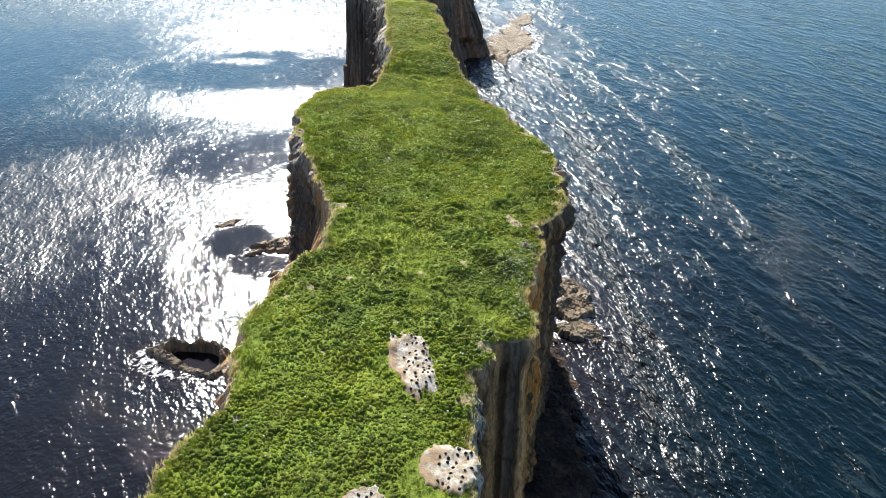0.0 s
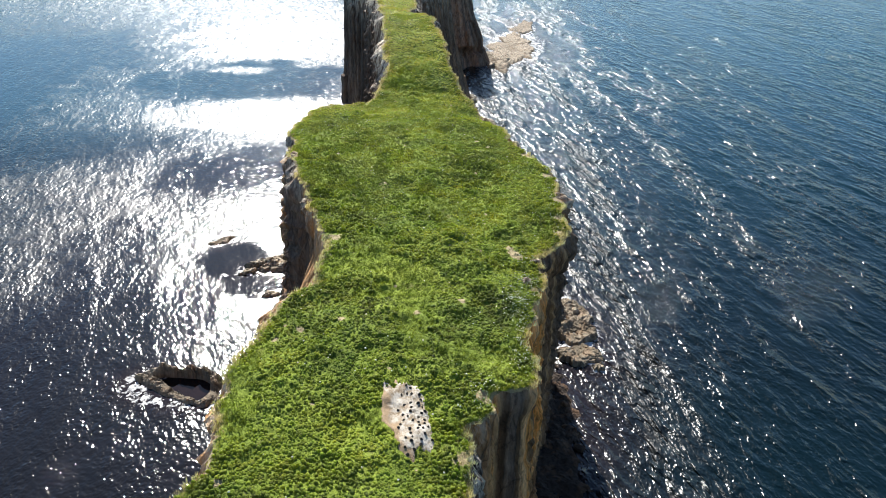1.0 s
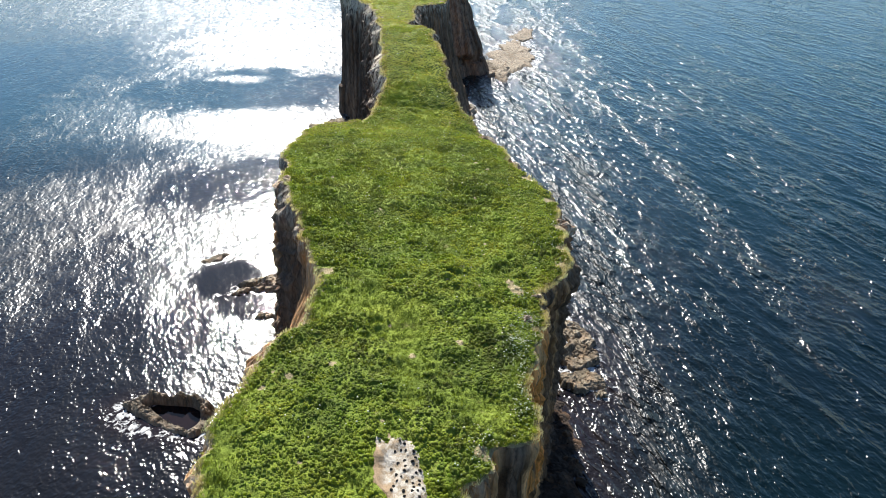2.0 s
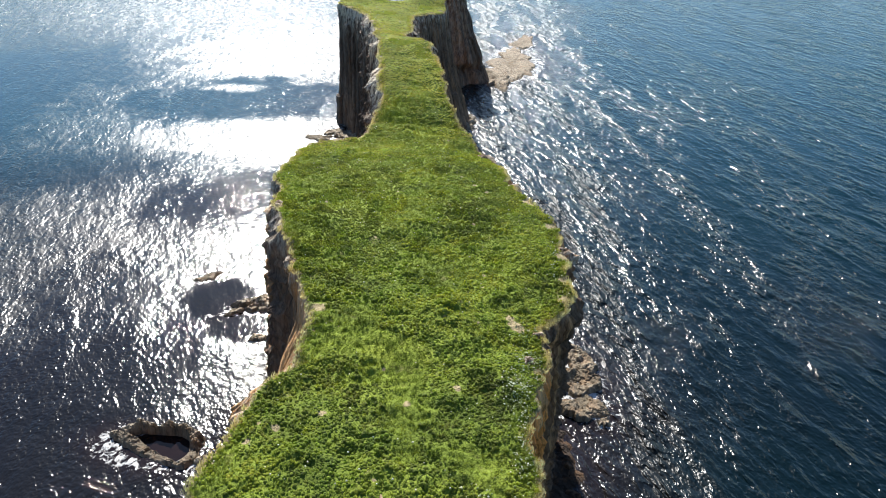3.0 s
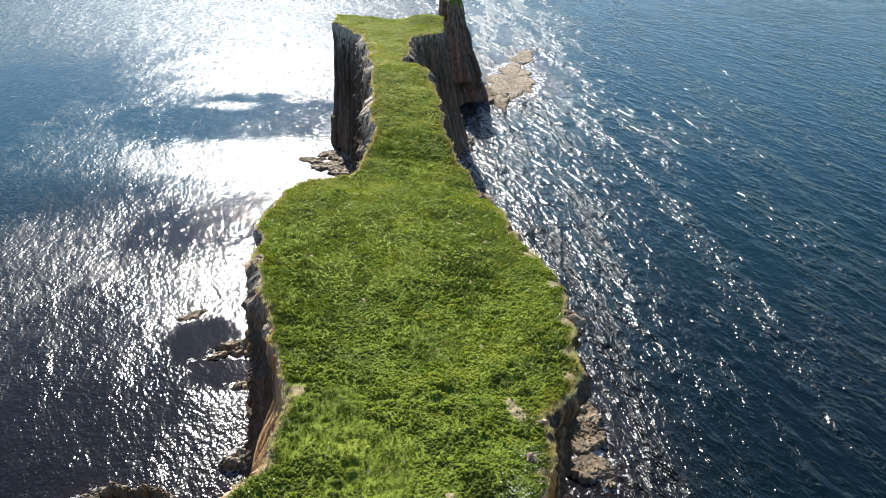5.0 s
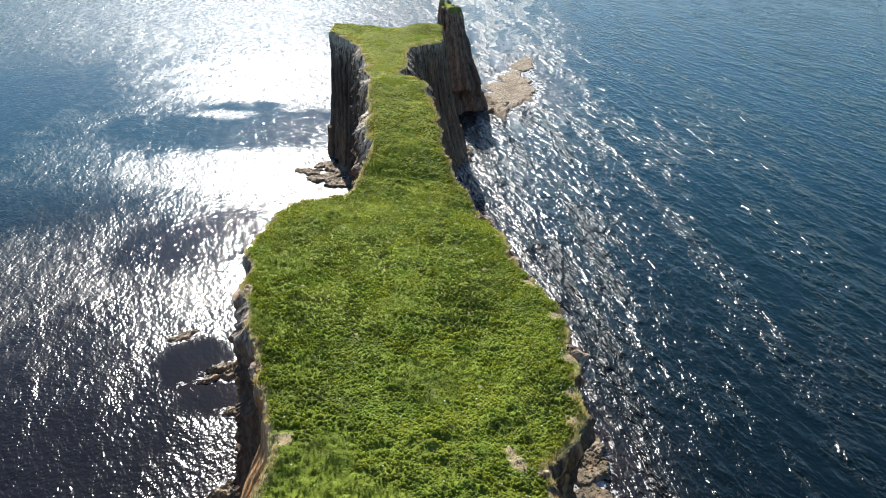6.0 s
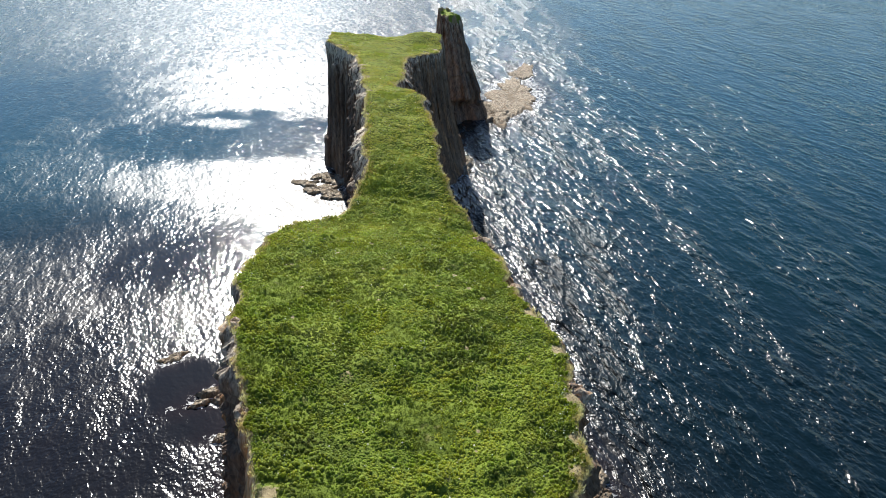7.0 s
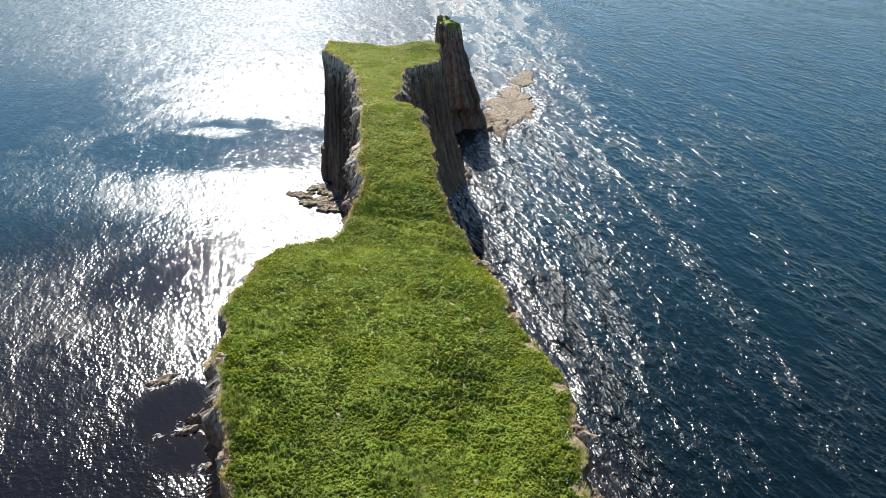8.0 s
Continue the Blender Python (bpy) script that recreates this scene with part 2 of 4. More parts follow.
def edge_curve(points, count):
    """Resamples an edge so that both edges pass the same cuts at the same steps."""
    p = np.array(points, float)
    arc = np.concatenate([[0], np.cumsum(np.linalg.norm(np.diff(p, axis=0), axis=1))])
    s = np.linspace(0, arc[-1], 6000)
    x, y = np.interp(s, arc, p[:, 0]), np.interp(s, arc, p[:, 1])
    for _ in range(60):
        x[1:-1] = (x[:-2] + x[1:-1] * 2 + x[2:]) / 4
        y[1:-1] = (y[:-2] + y[1:-1] * 2 + y[2:]) / 4
    top = np.maximum.accumulate(y)
    at = [s[np.argmax(top >= c - 1e-6)] for c in CUTS]
    at[-1] = s[-1]
    u = np.linspace(CUTS[0], CUTS[-1], count)
    want = np.interp(u, CUTS, at)
    return np.interp(want, s, x), np.interp(want, s, y)


def ground_z(x, y):
    z = np.interp(y, GROUND_Y, GROUND_Z) - 0.05 * x
    z = z - 2.2 * ramp(x, 4, 16) * np.exp(-((y - 143) / 12) ** 2)
    z = z + 3.2 * np.exp(-((x - 2) / 8) ** 2 - ((y - 271) / 9) ** 2)
    z = z + 0.45 * fbm(x / 11, y / 11, 3.3, 3) + 0.22 * fbm(x / 3.4, y / 2.6, 5.3, 2)
    # tussocks: rounded mounds with creases between them
    wob = 0.5 * vnoise(x / 2.1, y / 2.1, 77.0)
    mound = np.abs(vnoise(x / 1.5 + wob, y / 1.5 - wob, 33.0)) + 0.5 * np.abs(vnoise(x / 0.7, y / 0.7 + wob, 35.0))
    mound = mound + 1.1 * np.abs(vnoise(x / 3.6 - wob, y / 3.2 + wob, 36.0))
    return z + (0.16 + 0.26 * ramp(fbm(x / 8, y / 10, 12.0, 3), -0.3, 0.4)) * mound * (1 - 0.5 * ramp(y, 140, 160))


# ---- headland ----
headland = tagged(new("headland"), "narrow green headland with sheer brown rock cliffs above the sea", "headland", kind="structure")
STEPS, ACROSS, LEVELS = 1400, 120, 64
lx, ly = edge_curve(LEFT_EDGE, STEPS)
rx, ry = edge_curve(RIGHT_EDGE, STEPS)


def outward(x, y, sign):
    dx, dy = np.gradient(x), np.gradient(y)
    k = np.ones(9) / 9
    dx, dy = np.convolve(np.pad(dx, 4, "edge"), k, "valid"), np.convolve(np.pad(dy, 4, "edge"), k, "valid")
    n = np.hypot(dx, dy)
    return -dy / n * sign, dx / n * sign


def rough_edge(x, y, sign):
    nx, ny = outward(x, y, sign)
    arc = np.cumsum(np.hypot(np.gradient(x), np.gradient(y)))
    w = 0.7 * fbm(arc / 5.0, sign * 7.0, 1.0, 5, 0.68)
    return x + nx * w, y + ny * w, arc


lx, ly, l_arc = rough_edge(lx, ly, 1)
rx, ry, r_arc = rough_edge(rx, ry, -1)
v = np.linspace(0, 1, ACROSS)
tx = lx[:, None] * (1 - v) + rx[:, None] * v
ty = ly[:, None] * (1 - v) + ry[:, None] * v
width = np.hypot(rx - lx, ry - ly)[:, None]
from_edge = np.minimum(v, 1 - v)[None, :] * width
tz = ground_z(tx, ty) - 0.5 * np.exp(-from_edge / 0.7)
turf = mesh_object("turf_top", np.stack([tx, ty, tz], -1).reshape(-1, 3), grid_faces(STEPS, ACROSS, True), TURF, headland)
tagged(turf, "bright green turf with pale dry rim")
rim = np.exp(-from_edge / 1.1) * 0.75
# places where the rim is bare further in: x, y, reach
RIM_SPOTS = ((-15.2, 67, 1.8), (-13.5, 70, 1.4), (-11.5, 79, 1.5), (-17, 91, 1.3), (-21, 105, 1.4), (-22, 31, 2.0), (12.0, 77.4, 1.2), (11.6, 78.3, 1.25), (11.1, 79.4, 0.9), (14.6, 74.5, 0.8), (18.4, 83.5, 1.4), (19.4, 88, 1.6), (20, 95, 1.5), (20, 104, 1.5), (17.5, 112, 1.6), (14.6, 128, 1.5),
                    (-10, 163, 1.6), (-10.5, 178, 1.5), (-11, 192, 2.0), (-13, 206, 2.0), (-15.5, 220, 2.4), (-19, 236, 2.6), (-25, 251, 2.6),
                    (1, 190, 1.5), (-2.5, 214, 2.6), (-2.6, 236, 1.6), (1, 248, 1.8), (-12.5, 144.5, 1.4), (3.6, 44, 1.2), (4.1, 36, 1.1), (5.6, 51.2, 1.0), (13.2, 70, 1.0), (3, 251, 2.2), (5.5, 256, 1.6))
g = np.random.default_rng(77)
DRY_SPOTS = [(float(x), float(y), float(q)) for x, y, q in zip(g.uniform(-20, 16, 120), g.uniform(32, 145, 120), 0.15 + 0.55 * g.random(120) ** 2.5)]
RIM_SPOTS = RIM_SPOTS + tuple(DRY_SPOTS)
for x, y, reach in RIM_SPOTS:
    rim = np.maximum(rim, 0.8 * np.exp(-((tx - x) ** 2 + (ty - y) ** 2) / (reach * reach)))
attribute(turf, "rim", rim)


def cliff_wall(name, x, y, arc, sign, foot, seed):
    """A wall from the turf's edge down under the sea, cut into upright slabs."""
    nx, ny = outward(x, y, sign)
    top = ground_z(x, y) - 0.5
    d = np.linspace(0, 1, LEVELS)[None, :] ** 0.9
    z = top[:, None] * (1 - d) - 3.0 * d
    a = arc[:, None] + 0 * d
    reach = np.interp(y, FOOT_Y, foot)[:, None] * (0.25 * d + 0.75 * d ** 1.7)
    across = a / 3.6 + 1.3 * vnoise(a / 9, seed)
    slab, cut = np.floor(across), across % 1.0
    groove = -0.9 * np.exp(-np.minimum(cut, 1 - cut) / 0.09) * (0.5 + 0.5 * vnoise(slab * 1.9, seed + 7))
    chip = np.floor(a / 0.8 + 0.5 * vnoise(a / 3, seed + 1))
    lean = 0.4 * vnoise(slab * 5.3, seed + 6)
    step = 2.1 * vnoise(slab * 3.7, seed + 0.5) + 0.22 * vnoise(chip * 2.9, seed + 3, np.floor(z / 5 + 3 * vnoise(chip * 1.3, 4.0)))
    broken = top[:, None] * (0.5 + 0.5 * vnoise(slab * 7.7, seed + 4))
    step = step + lean * d + (0.5 + 0.5 * vnoise(slab * 2.1, seed + 9)) * 1.1 * (z < broken)
    flat = 0.3 * (1 - ramp(y, 58, 66)) + 0.75 * ramp(y, 58, 66) if sign < 0 else 1 - 0.92 * ramp(y, 69, 74) * (1 - ramp(y, 86, 91))
    step, groove = step * flat[:, None], groove * flat[:, None]
    step = step - (1.1 if sign < 0 else 0.5) * (1 - ramp(y, 125, 150))[:, None]
    calm_face = flat[:, None] ** 0.5
    rib = 0.6 * calm_face * fbm(a / 11, z / 30, seed, 3) + 0.12 * fbm(a / 1.1, z / 2.2, seed + 4, 2)
    ledge = ramp(y, 152, 170) * (1 - ramp(y, 232, 246) if sign > 0 else 0.9 * ramp(y, 180, 190) * (1 - ramp(y, 236, 244)))
    ledge = ledge + 0.3 * (1 - ramp(y, 150, 165))
    if sign > 0:
        reach = reach + (4.4 * np.exp(-((y - 79.5) / 5.5) ** 4))[:, None] * ramp(d, 0.0, 0.3)
        ledge = ledge + 1.3 * np.exp(-((y - 66.5) / 4.0) ** 2) + 0.5 * np.exp(-((y - 100) / 9) ** 2)
    else:
        ledge = ledge + 0.3 * np.exp(-((y - 88) / 9) ** 2) + 0.5 * np.exp(-((y - 127) / 7) ** 2)
    ledge = ledge * (1 if sign < 0 else np.clip(flat, 0.1, 1))
    gap = 1 - 0.8 * ramp(y, 150, 160) * (1 - ramp(fbm(arc / 4, 9.0, seed, 4, 0.6), -0.25, 0.1))
    ledge = ledge * (1.3 + 0.9 * fbm(arc / 6, 4.0, seed, 3)) * gap
    shelf_here = np.clip(ledge, 0, 1)[:, None]
    rough = 0.9 * fbm(a / 1.3, z / 0.8, seed + 12, 4, 0.6) * shelf_here * ramp(d, 0.005, 0.03)
    out = reach + (step + rib + groove) * ramp(d, 0.02 + 0.04 * shelf_here, 0.1 + 0.1 * shelf_here) + 0.2 * ramp(d, 0, 0.02) + np.maximum(ledge, 0)[:, None] * ramp(d, 0, 0.04) + rough
    px, py = x[:, None] + nx[:, None] * out, y[:, None] + ny[:, None] * out
    ob = mesh_object(name, np.stack([px, py, z], -1).reshape(-1, 3), grid_faces(len(x), LEVELS, sign > 0), ROCK, headland, smooth=False)
    far_side = ramp(y, 125, 165)[:, None]
    attribute(ob, "lime", np.exp(-d * 14) * ((0.6 if sign > 0 else 0.12 + 1.1 * (1 - ramp(y, 45, 50))[:, None]) + (1.3 if sign > 0 else 0.5) * far_side) * (1 + 0.7 * np.maximum(far_side, shelf_here)) + 0.02 + 0.03 * far_side + 0 * a)
    # ochre faces: x, y, reach
    bare_face = 0.0
    for fx, fy, reach in ((7.0, 50.8, 1.1), (11.0, 54.6, 1.3), (11.6, 62, 3.4), (13.4, 70, 3.0)) if sign < 0 else ((-13.2, 81, 4.2), (-12.0, 74, 3.0)):
        bare_face = np.maximum(bare_face, (1.0 if sign > 0 else 2.0) * np.exp(-((x - fx) ** 2 + (y - fy) ** 2) / (reach * reach))[:, None] * (1 - ramp(d, 0.45, 0.8)))
    # shade on recesses and buttresses, painted as darker rock: x, y, reach
    shaded_face = np.zeros(len(x))
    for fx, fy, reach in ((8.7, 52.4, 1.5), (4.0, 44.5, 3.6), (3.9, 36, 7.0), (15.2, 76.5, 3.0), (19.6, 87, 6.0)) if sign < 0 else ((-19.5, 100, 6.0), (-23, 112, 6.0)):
        shaded_face = np.maximum(shaded_face, np.exp(-((x - fx) ** 2 + (y - fy) ** 2) ** 2 / reach ** 4))
    shaded_face = shaded_face[:, None] * (1 - np.clip(bare_face, 0, 1))
    rust = ((cut < 0.3) * (vnoise(slab * 9.1, seed) > -0.15) + 0.8 * (vnoise(slab * 4.7, seed + 2) > 0.42)) * (1 - shaded_face)
    attribute(ob, "warm", ((0.85 if sign < 0 else 0.7) * (1 - far_side) + (0.3 if sign < 0 else 0.12) * far_side) * (1 - 0.85 * shaded_face) + 0 * d)
    attribute(ob, "strata", 0.5 + (0.24 if sign > 0 else 0.24 + 0.3 * (1 - ramp(y, 56, 80))[:, None]) * vnoise(chip * 3.3, seed + 5) + (0.2 + (0.5 if sign < 0 else 0) * (1 - ramp(y, 48, 54)))[:, None] * vnoise(np.floor(a / 0.45) * 1.7, seed + 8) + 0 * d)
    attribute(ob, "rust", np.clip(rust, 0, 1) * (1 - far_side) * (1.0 if sign < 0 else 0.5) * flat[:, None] + bare_face + 0 * d)
    return px[:, -6], py[:, -6]


foot_l = cliff_wall("cliff_wall", lx, ly, l_arc, 1, FOOT_LEFT, 3.0)
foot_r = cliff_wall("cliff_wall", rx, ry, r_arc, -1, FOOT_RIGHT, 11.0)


def end_wall(i, sign, seed):
    """The wall that closes one end of the headland."""
    m = 120
    s = np.linspace(0, 1, m)
    x, y = lx[i] * (1 - s) + rx[i] * s, ly[i] * (1 - s) + ry[i] * s
    top = ground_z(x, y) - 0.5 * np.exp(-np.minimum(s, 1 - s) * abs(rx[i] - lx[i]) / 0.7)
    d = np.linspace(0, 1, LEVELS)[None, :] ** 0.9
    z = top[:, None] * (1 - d) - 3.0 * d
    fl, fr = np.interp(ly[i], FOOT_Y, FOOT_LEFT), np.interp(ry[i], FOOT_Y, FOOT_RIGHT)
    a = s[:, None] * abs(rx[i] - lx[i])
    grow = 0.25 * d + 0.75 * d ** 1.7
    px = x[:, None] - fl * grow * (1 - s[:, None]) ** 2 * 1.3 + fr * grow * s[:, None] ** 2 * 1.3
    py = y[:, None] + sign * (6 * grow * np.sin(np.pi * s[:, None]) ** 0.5 + (0.9 * vnoise(a / 2.5, z / 20, seed) + 0.8) * ramp(d, 0, 0.08))
    ob = mesh_object("cliff_wall", np.stack([px, py, z], -1).reshape(-1, 3), grid_faces(m, LEVELS, sign > 0), ROCK, headland, smooth=False)
    attribute(ob, "lime", np.exp(-d * 9) * 0.9 + 0.12 + 0 * a)
    attribute(ob, "warm", 0.3 + 0 * d * a)
    attribute(ob, "strata", 0.5 + 0.5 * vnoise(np.floor(a / 0.9) * 3.1, seed) + 0 * d)


end_wall(0, -1, 21.0)
end_wall(-1, 1, 23.0)


# rocky knobs that break through the turf's rim
for k, (x, y, drop, r, tall) in enumerate(((12.4, 71.4, 0.15, 0.55, 0.9), (13.9, 76.4, 1.7, 1.2, 1.0), (20.6, 97, 1.6, 1.5, 0.8), (15.8, 119, 1.4, 1.4, 0.8), (12.8, 138, 1.2, 1.6, 0.8),
                                           (-11.2, 76, 1.3, 1.0, 0.7), (-16.6, 91, 1.4, 1.1, 0.8), (-20.6, 105.5, 1.4, 1.2, 0.8), (-22.9, 116, 1.5, 1.2, 0.8))):
    bm = bmesh.new()
    bmesh.ops.create_icosphere(bm, subdivisions=4, radius=1.0)
    for vert in bm.verts:
        c = vert.co.copy()
        n = 0.55 * noise.noise(c * 1.0 + Vector((k * 5.3, 0, 0))) + 0.3 * noise.noise(c * 2.6 + Vector((0, k * 3.1, 0))) + 0.12 * noise.noise(c * 7 + Vector((0, 0, k)))
        block = round((c.x + c.y * 0.5) * 2.2 + 0.3 * n) / 2.2
        vert.co = c * (1 + n) + Vector((0.12 * block, 0, 0.1 * round(c.z * 3)))
        vert.co.z *= tall
    knob = part("outcrop", bm, ROCK, headland, "weathered rock knob on the rim", smooth=False)
    knob.matrix_world = pose(x, y, float(ground_z(np.array(x), np.array(y))) - drop, 0, 0, 67 * k) @ Matrix.Diagonal((r, r * 1.25, r, 1))
    attribute(knob, "lime", np.full(len(knob.data.vertices), 0.7))
    attribute(knob, "strata", np.full(len(knob.data.vertices), 0.45))
    attribute(knob, "warm", np.full(len(knob.data.vertices), 0.35))

# ---- sea stack behind the head ----
def rock_tower(name, x, y, top, radius, foot, stretch, seed, lean=(0, 0), cap=TURF):
    ob = new(name)
    m, k = 150, 60
    ang = np.linspace(0, 2 * np.pi, m + 1)[:, None]
    d = np.linspace(0, 1, k)[None, :]
    z = top * (1 - d) - 3 * d
    slab = np.floor(ang * 3.2 + 0.6 * vnoise(ang * 2, seed))
    r = radius * (1 + 0.16 * vnoise(np.cos(ang) * 1.5 + 5, np.sin(ang) * 1.5 + 5, seed))
    r = r + foot * (0.35 * d + 0.65 * d ** 1.6) + 1.2 * vnoise(slab * 2.3, np.floor(z / 14 + vnoise(slab, 1.0)), seed) + 0.8 * fbm(np.cos(ang) * 4, np.sin(ang) * 4, z / 12 + seed, 3)
    cave = np.exp(-((ang - 5.1) / 0.55) ** 2) * (1 - ramp(z, 6.0, 10.5))
    r = r - 5.0 * cave
    zz = z + (1 - d) ** 6 * (2.4 * np.cos(ang - 2.6) + 0.9 * vnoise(slab * 1.7, seed))
    px = x + np.cos(ang) * r * stretch[0] + lean[0] * (1 - d)
    py = y + np.sin(ang) * r * stretch[1] + lean[1] * (1 - d)
    wall = mesh_object("rock_wall", np.stack([px, py, zz], -1).reshape(-1, 3), grid_faces(m + 1, k), ROCK, ob, smooth=False)
    attribute(wall, "lime", np.exp(-d * 7) * 0.8 + 0.1 + 0 * ang)
    attribute(wall, "warm", 0.32 - 0.2 * d + 0 * ang)
    attribute(wall, "strata", 0.5 + 0.5 * vnoise(np.floor(ang * 12) * 2.3, seed) + 0 * d)
    q = np.linspace(0, 1, 14)[None, :]
    cx = px[:, :1] * q + (x + lean[0]) * (1 - q)
    cy = py[:, :1] * q + (y + lean[1]) * (1 - q)
    cz = zz[:, :1] * q ** 8 + (top + 0.6 + 0.4 * vnoise(cx, cy)) * (1 - q ** 8)
    crown = mesh_object("turf_cap", np.stack([cx, cy, cz], -1).reshape(-1, 3), grid_faces(m + 1, 14, True), cap, ob)
    attribute(crown, "rim", ramp(q + 0.25 * vnoise(cx / 1.5, cy / 1.5, 3.0), 0.75, 1.05) * 0.8)
    return ob


stack = tagged(rock_tower("sea_stack", 15.2, 318, 40.2, 3.0, 10.6, (1.15, 1.5), 31.0, (-3.8, 2)), "tall dark rock stack with a small grass cap", "sea stack")

# ---- shore rocks ----
ROCKS = []


def shore_rock(name, x, y, sx, sy, h, seed, label, turn=0.0, jag=0.5, flat=0.5, group="", pale=1.0):
    """A rock awash in the sea: a flat-topped, layered lump with an uneven outline."""
    m, k = 84, 26
    ang = np.linspace(0, 2 * np.pi, m + 1)[:, None]
    q = np.linspace(0, 1, k)[None, :]
    r = 1 + jag * fbm(np.cos(ang) * 1.6 + seed, np.sin(ang) * 1.6 + seed, seed, 4, 0.6)
    a, b = np.cos(ang) * r * q * sx, np.sin(ang) * r * q * sy
    c, s = math.cos(turn), math.sin(turn)
    px, py = a * c - b * s, a * s + b * c
    form = 1 - ramp(q, flat, 1.0)
    lump = fbm(px / (0.45 * sx + 0.4) + seed, py / (0.45 * sx + 0.4), seed, 5, 0.55)
    z = h * form * (0.75 + 0.5 * lump)
    stepped = np.round(z / (h * 0.22)) * h * 0.22
    z = z * 0.45 + stepped * 0.55 - 0.9 * ramp(q, 0.75, 1) + 0.06 * h * lump
    ob = mesh_object(name, np.stack([px, py, z], -1).reshape(-1, 3), grid_faces(m + 1, k), SHORE, smooth=False)
    ob.matrix_world = pose(x, y, 0)
    attribute(ob, "lime", pale * (0.1 + 0.5 * ramp(z, 0.25 * h, 0.8 * h)))
    attribute(ob, "warm", 0.9 + 0 * z)
    attribute(ob, "strata", 0.45 + 0 * z)
    tagged(ob, label, "rock", group)
    ROCKS.append((x, y, sx, sy, turn))
    return ob




def tide_pool_rock():
    """A rock rim round a three-cornered hollow: a tall back wall, a broad nose at one end and a low lip."""
    outer = ((-56, 100.2), (-51, 102.4), (-40, 101.8), (-36, 99), (-35.4, 94), (-38.5, 91.2), (-46, 94.0), (-52, 97.4))
    inner = ((-49.2, 99.3), (-48, 99.9), (-41, 99.4), (-39, 98.2), (-38.6, 95), (-39.6, 93.4), (-43.2, 95.6), (-47.2, 98.2))
    height = (1.1, 2.0, 2.6, 1.8, 0.8, 0.55, 0.6, 0.9)
    m, k = 200, 34
    t = np.linspace(0, 8, m + 1)
    ao, bo, ai, bi, top = (np.interp(t, np.arange(9), list(c) + [c[0]])[:, None] for c in (*zip(*outer), *zip(*inner), height))
    for c in (ao, bo, ai, bi, top):
        for _ in range(30):
            c[:-1] = (np.roll(c[:-1], 1, 0) + 2 * c[:-1] + np.roll(c[:-1], -1, 0)) / 4
        c[-1] = c[0]
    q = np.linspace(0, 1, k)[None, :]
    a, b = ao * (1 - q) + ai * q, bo * (1 - q) + bi * q
    edge = fbm(a / 3, b / 3, 8.0, 4, 0.6)
    a, b = a + 0.5 * edge * (1 - q), b + 0.5 * fbm(a / 3, b / 3, 18.0, 4, 0.6) * (1 - q)
    form = ramp(q, 0.0, 0.6) ** 0.8 * (1 - ramp(q, 0.88, 1.0))
    lump = fbm(a / 1.6, b / 1.6, 14.0, 5, 0.6)
    z = top * form * (0.9 + 0.35 * lump)
    z = 0.6 * z + 0.4 * np.round(z / 0.4) * 0.4 - 1.1 * (1 - form) + 0.12 * lump
    x, y = -45.0, 97.0
    ob = mesh_object("tide_pool_rock", np.stack([a - x, b - y, z], -1).reshape(-1, 3), grid_faces(m + 1, k, True), SHORE, smooth=False)
    ob.matrix_world = pose(x, y, 0)
    attribute(ob, "lime", 0.12 + 0.4 * ramp(z, 0.6, 2.0) * (1 - ramp(q, 0.6, 0.8)))
    attribute(ob, "warm", 0.7 + 0 * z)
    attribute(ob, "strata", 0.45 + 0.2 * lump)
    return tagged(ob, "hollow brown rock rim round a dark tide pool", "rock")


tide_pool_rock()
ROCKS.append((-45.6, 97.0, 9.0, 4.2, -0.2))
shore_rock("shore_rock", -34.5, 93.5, 2.6, 2.0, 1.0, 2.9, "small rounded rock awash in bright foam", 0.4)
shore_rock("shore_rock", -35.0, 139.0, 6.5, 3.4, 2.0, 5.7, "pale broken rock standing below the cliff", 0.25)
shore_rock("shore_rock", -40.5, 136.2, 2.6, 1.1, 0.7, 16.3, "thin pale rock awash in a dark cove", 0.5)
shore_rock("shore_rock", -50.2, 150.2, 3.0, 1.6, 0.6, 17.9, "low broken rock awash with white foam", 0.6)
shore_rock("shore_rock", -33.5, 127.0, 2.2, 1.2, 0.7, 18.7, "low wet rock at the cove's edge", 0.2)
shore_rock("shore_rock", 30.8, 106.5, 4.6, 3.2, 1.1, 19.3, "broad layered brown slab in the surf", -0.1, 0.3, 0.8, pale=0.15)
shore_rock("shore_rock", 32.2, 119.5, 3.2, 4.6, 0.9, 20.9, "cracked brown slab washed by foam", 0.2, 0.3, 0.8, pale=0.3)
shore_rock("shore_rock", -28.5, 108, 4, 3, 2.0, 6.2, "small brown rock at the foot of the cliff", 0.2)
shore_rock("shore_rock", 31.0, 113.5, 5.2, 4.2, 1.4, 7.7, "layered brown rock slab at the cliff foot", 0.3, 0.3, 0.8, pale=0.15)
shore_rock("shore_rock", 30.0, 122, 3.8, 5.0, 1.5, 8.3, "low dark rock shelf washed by the sea", 0.1)
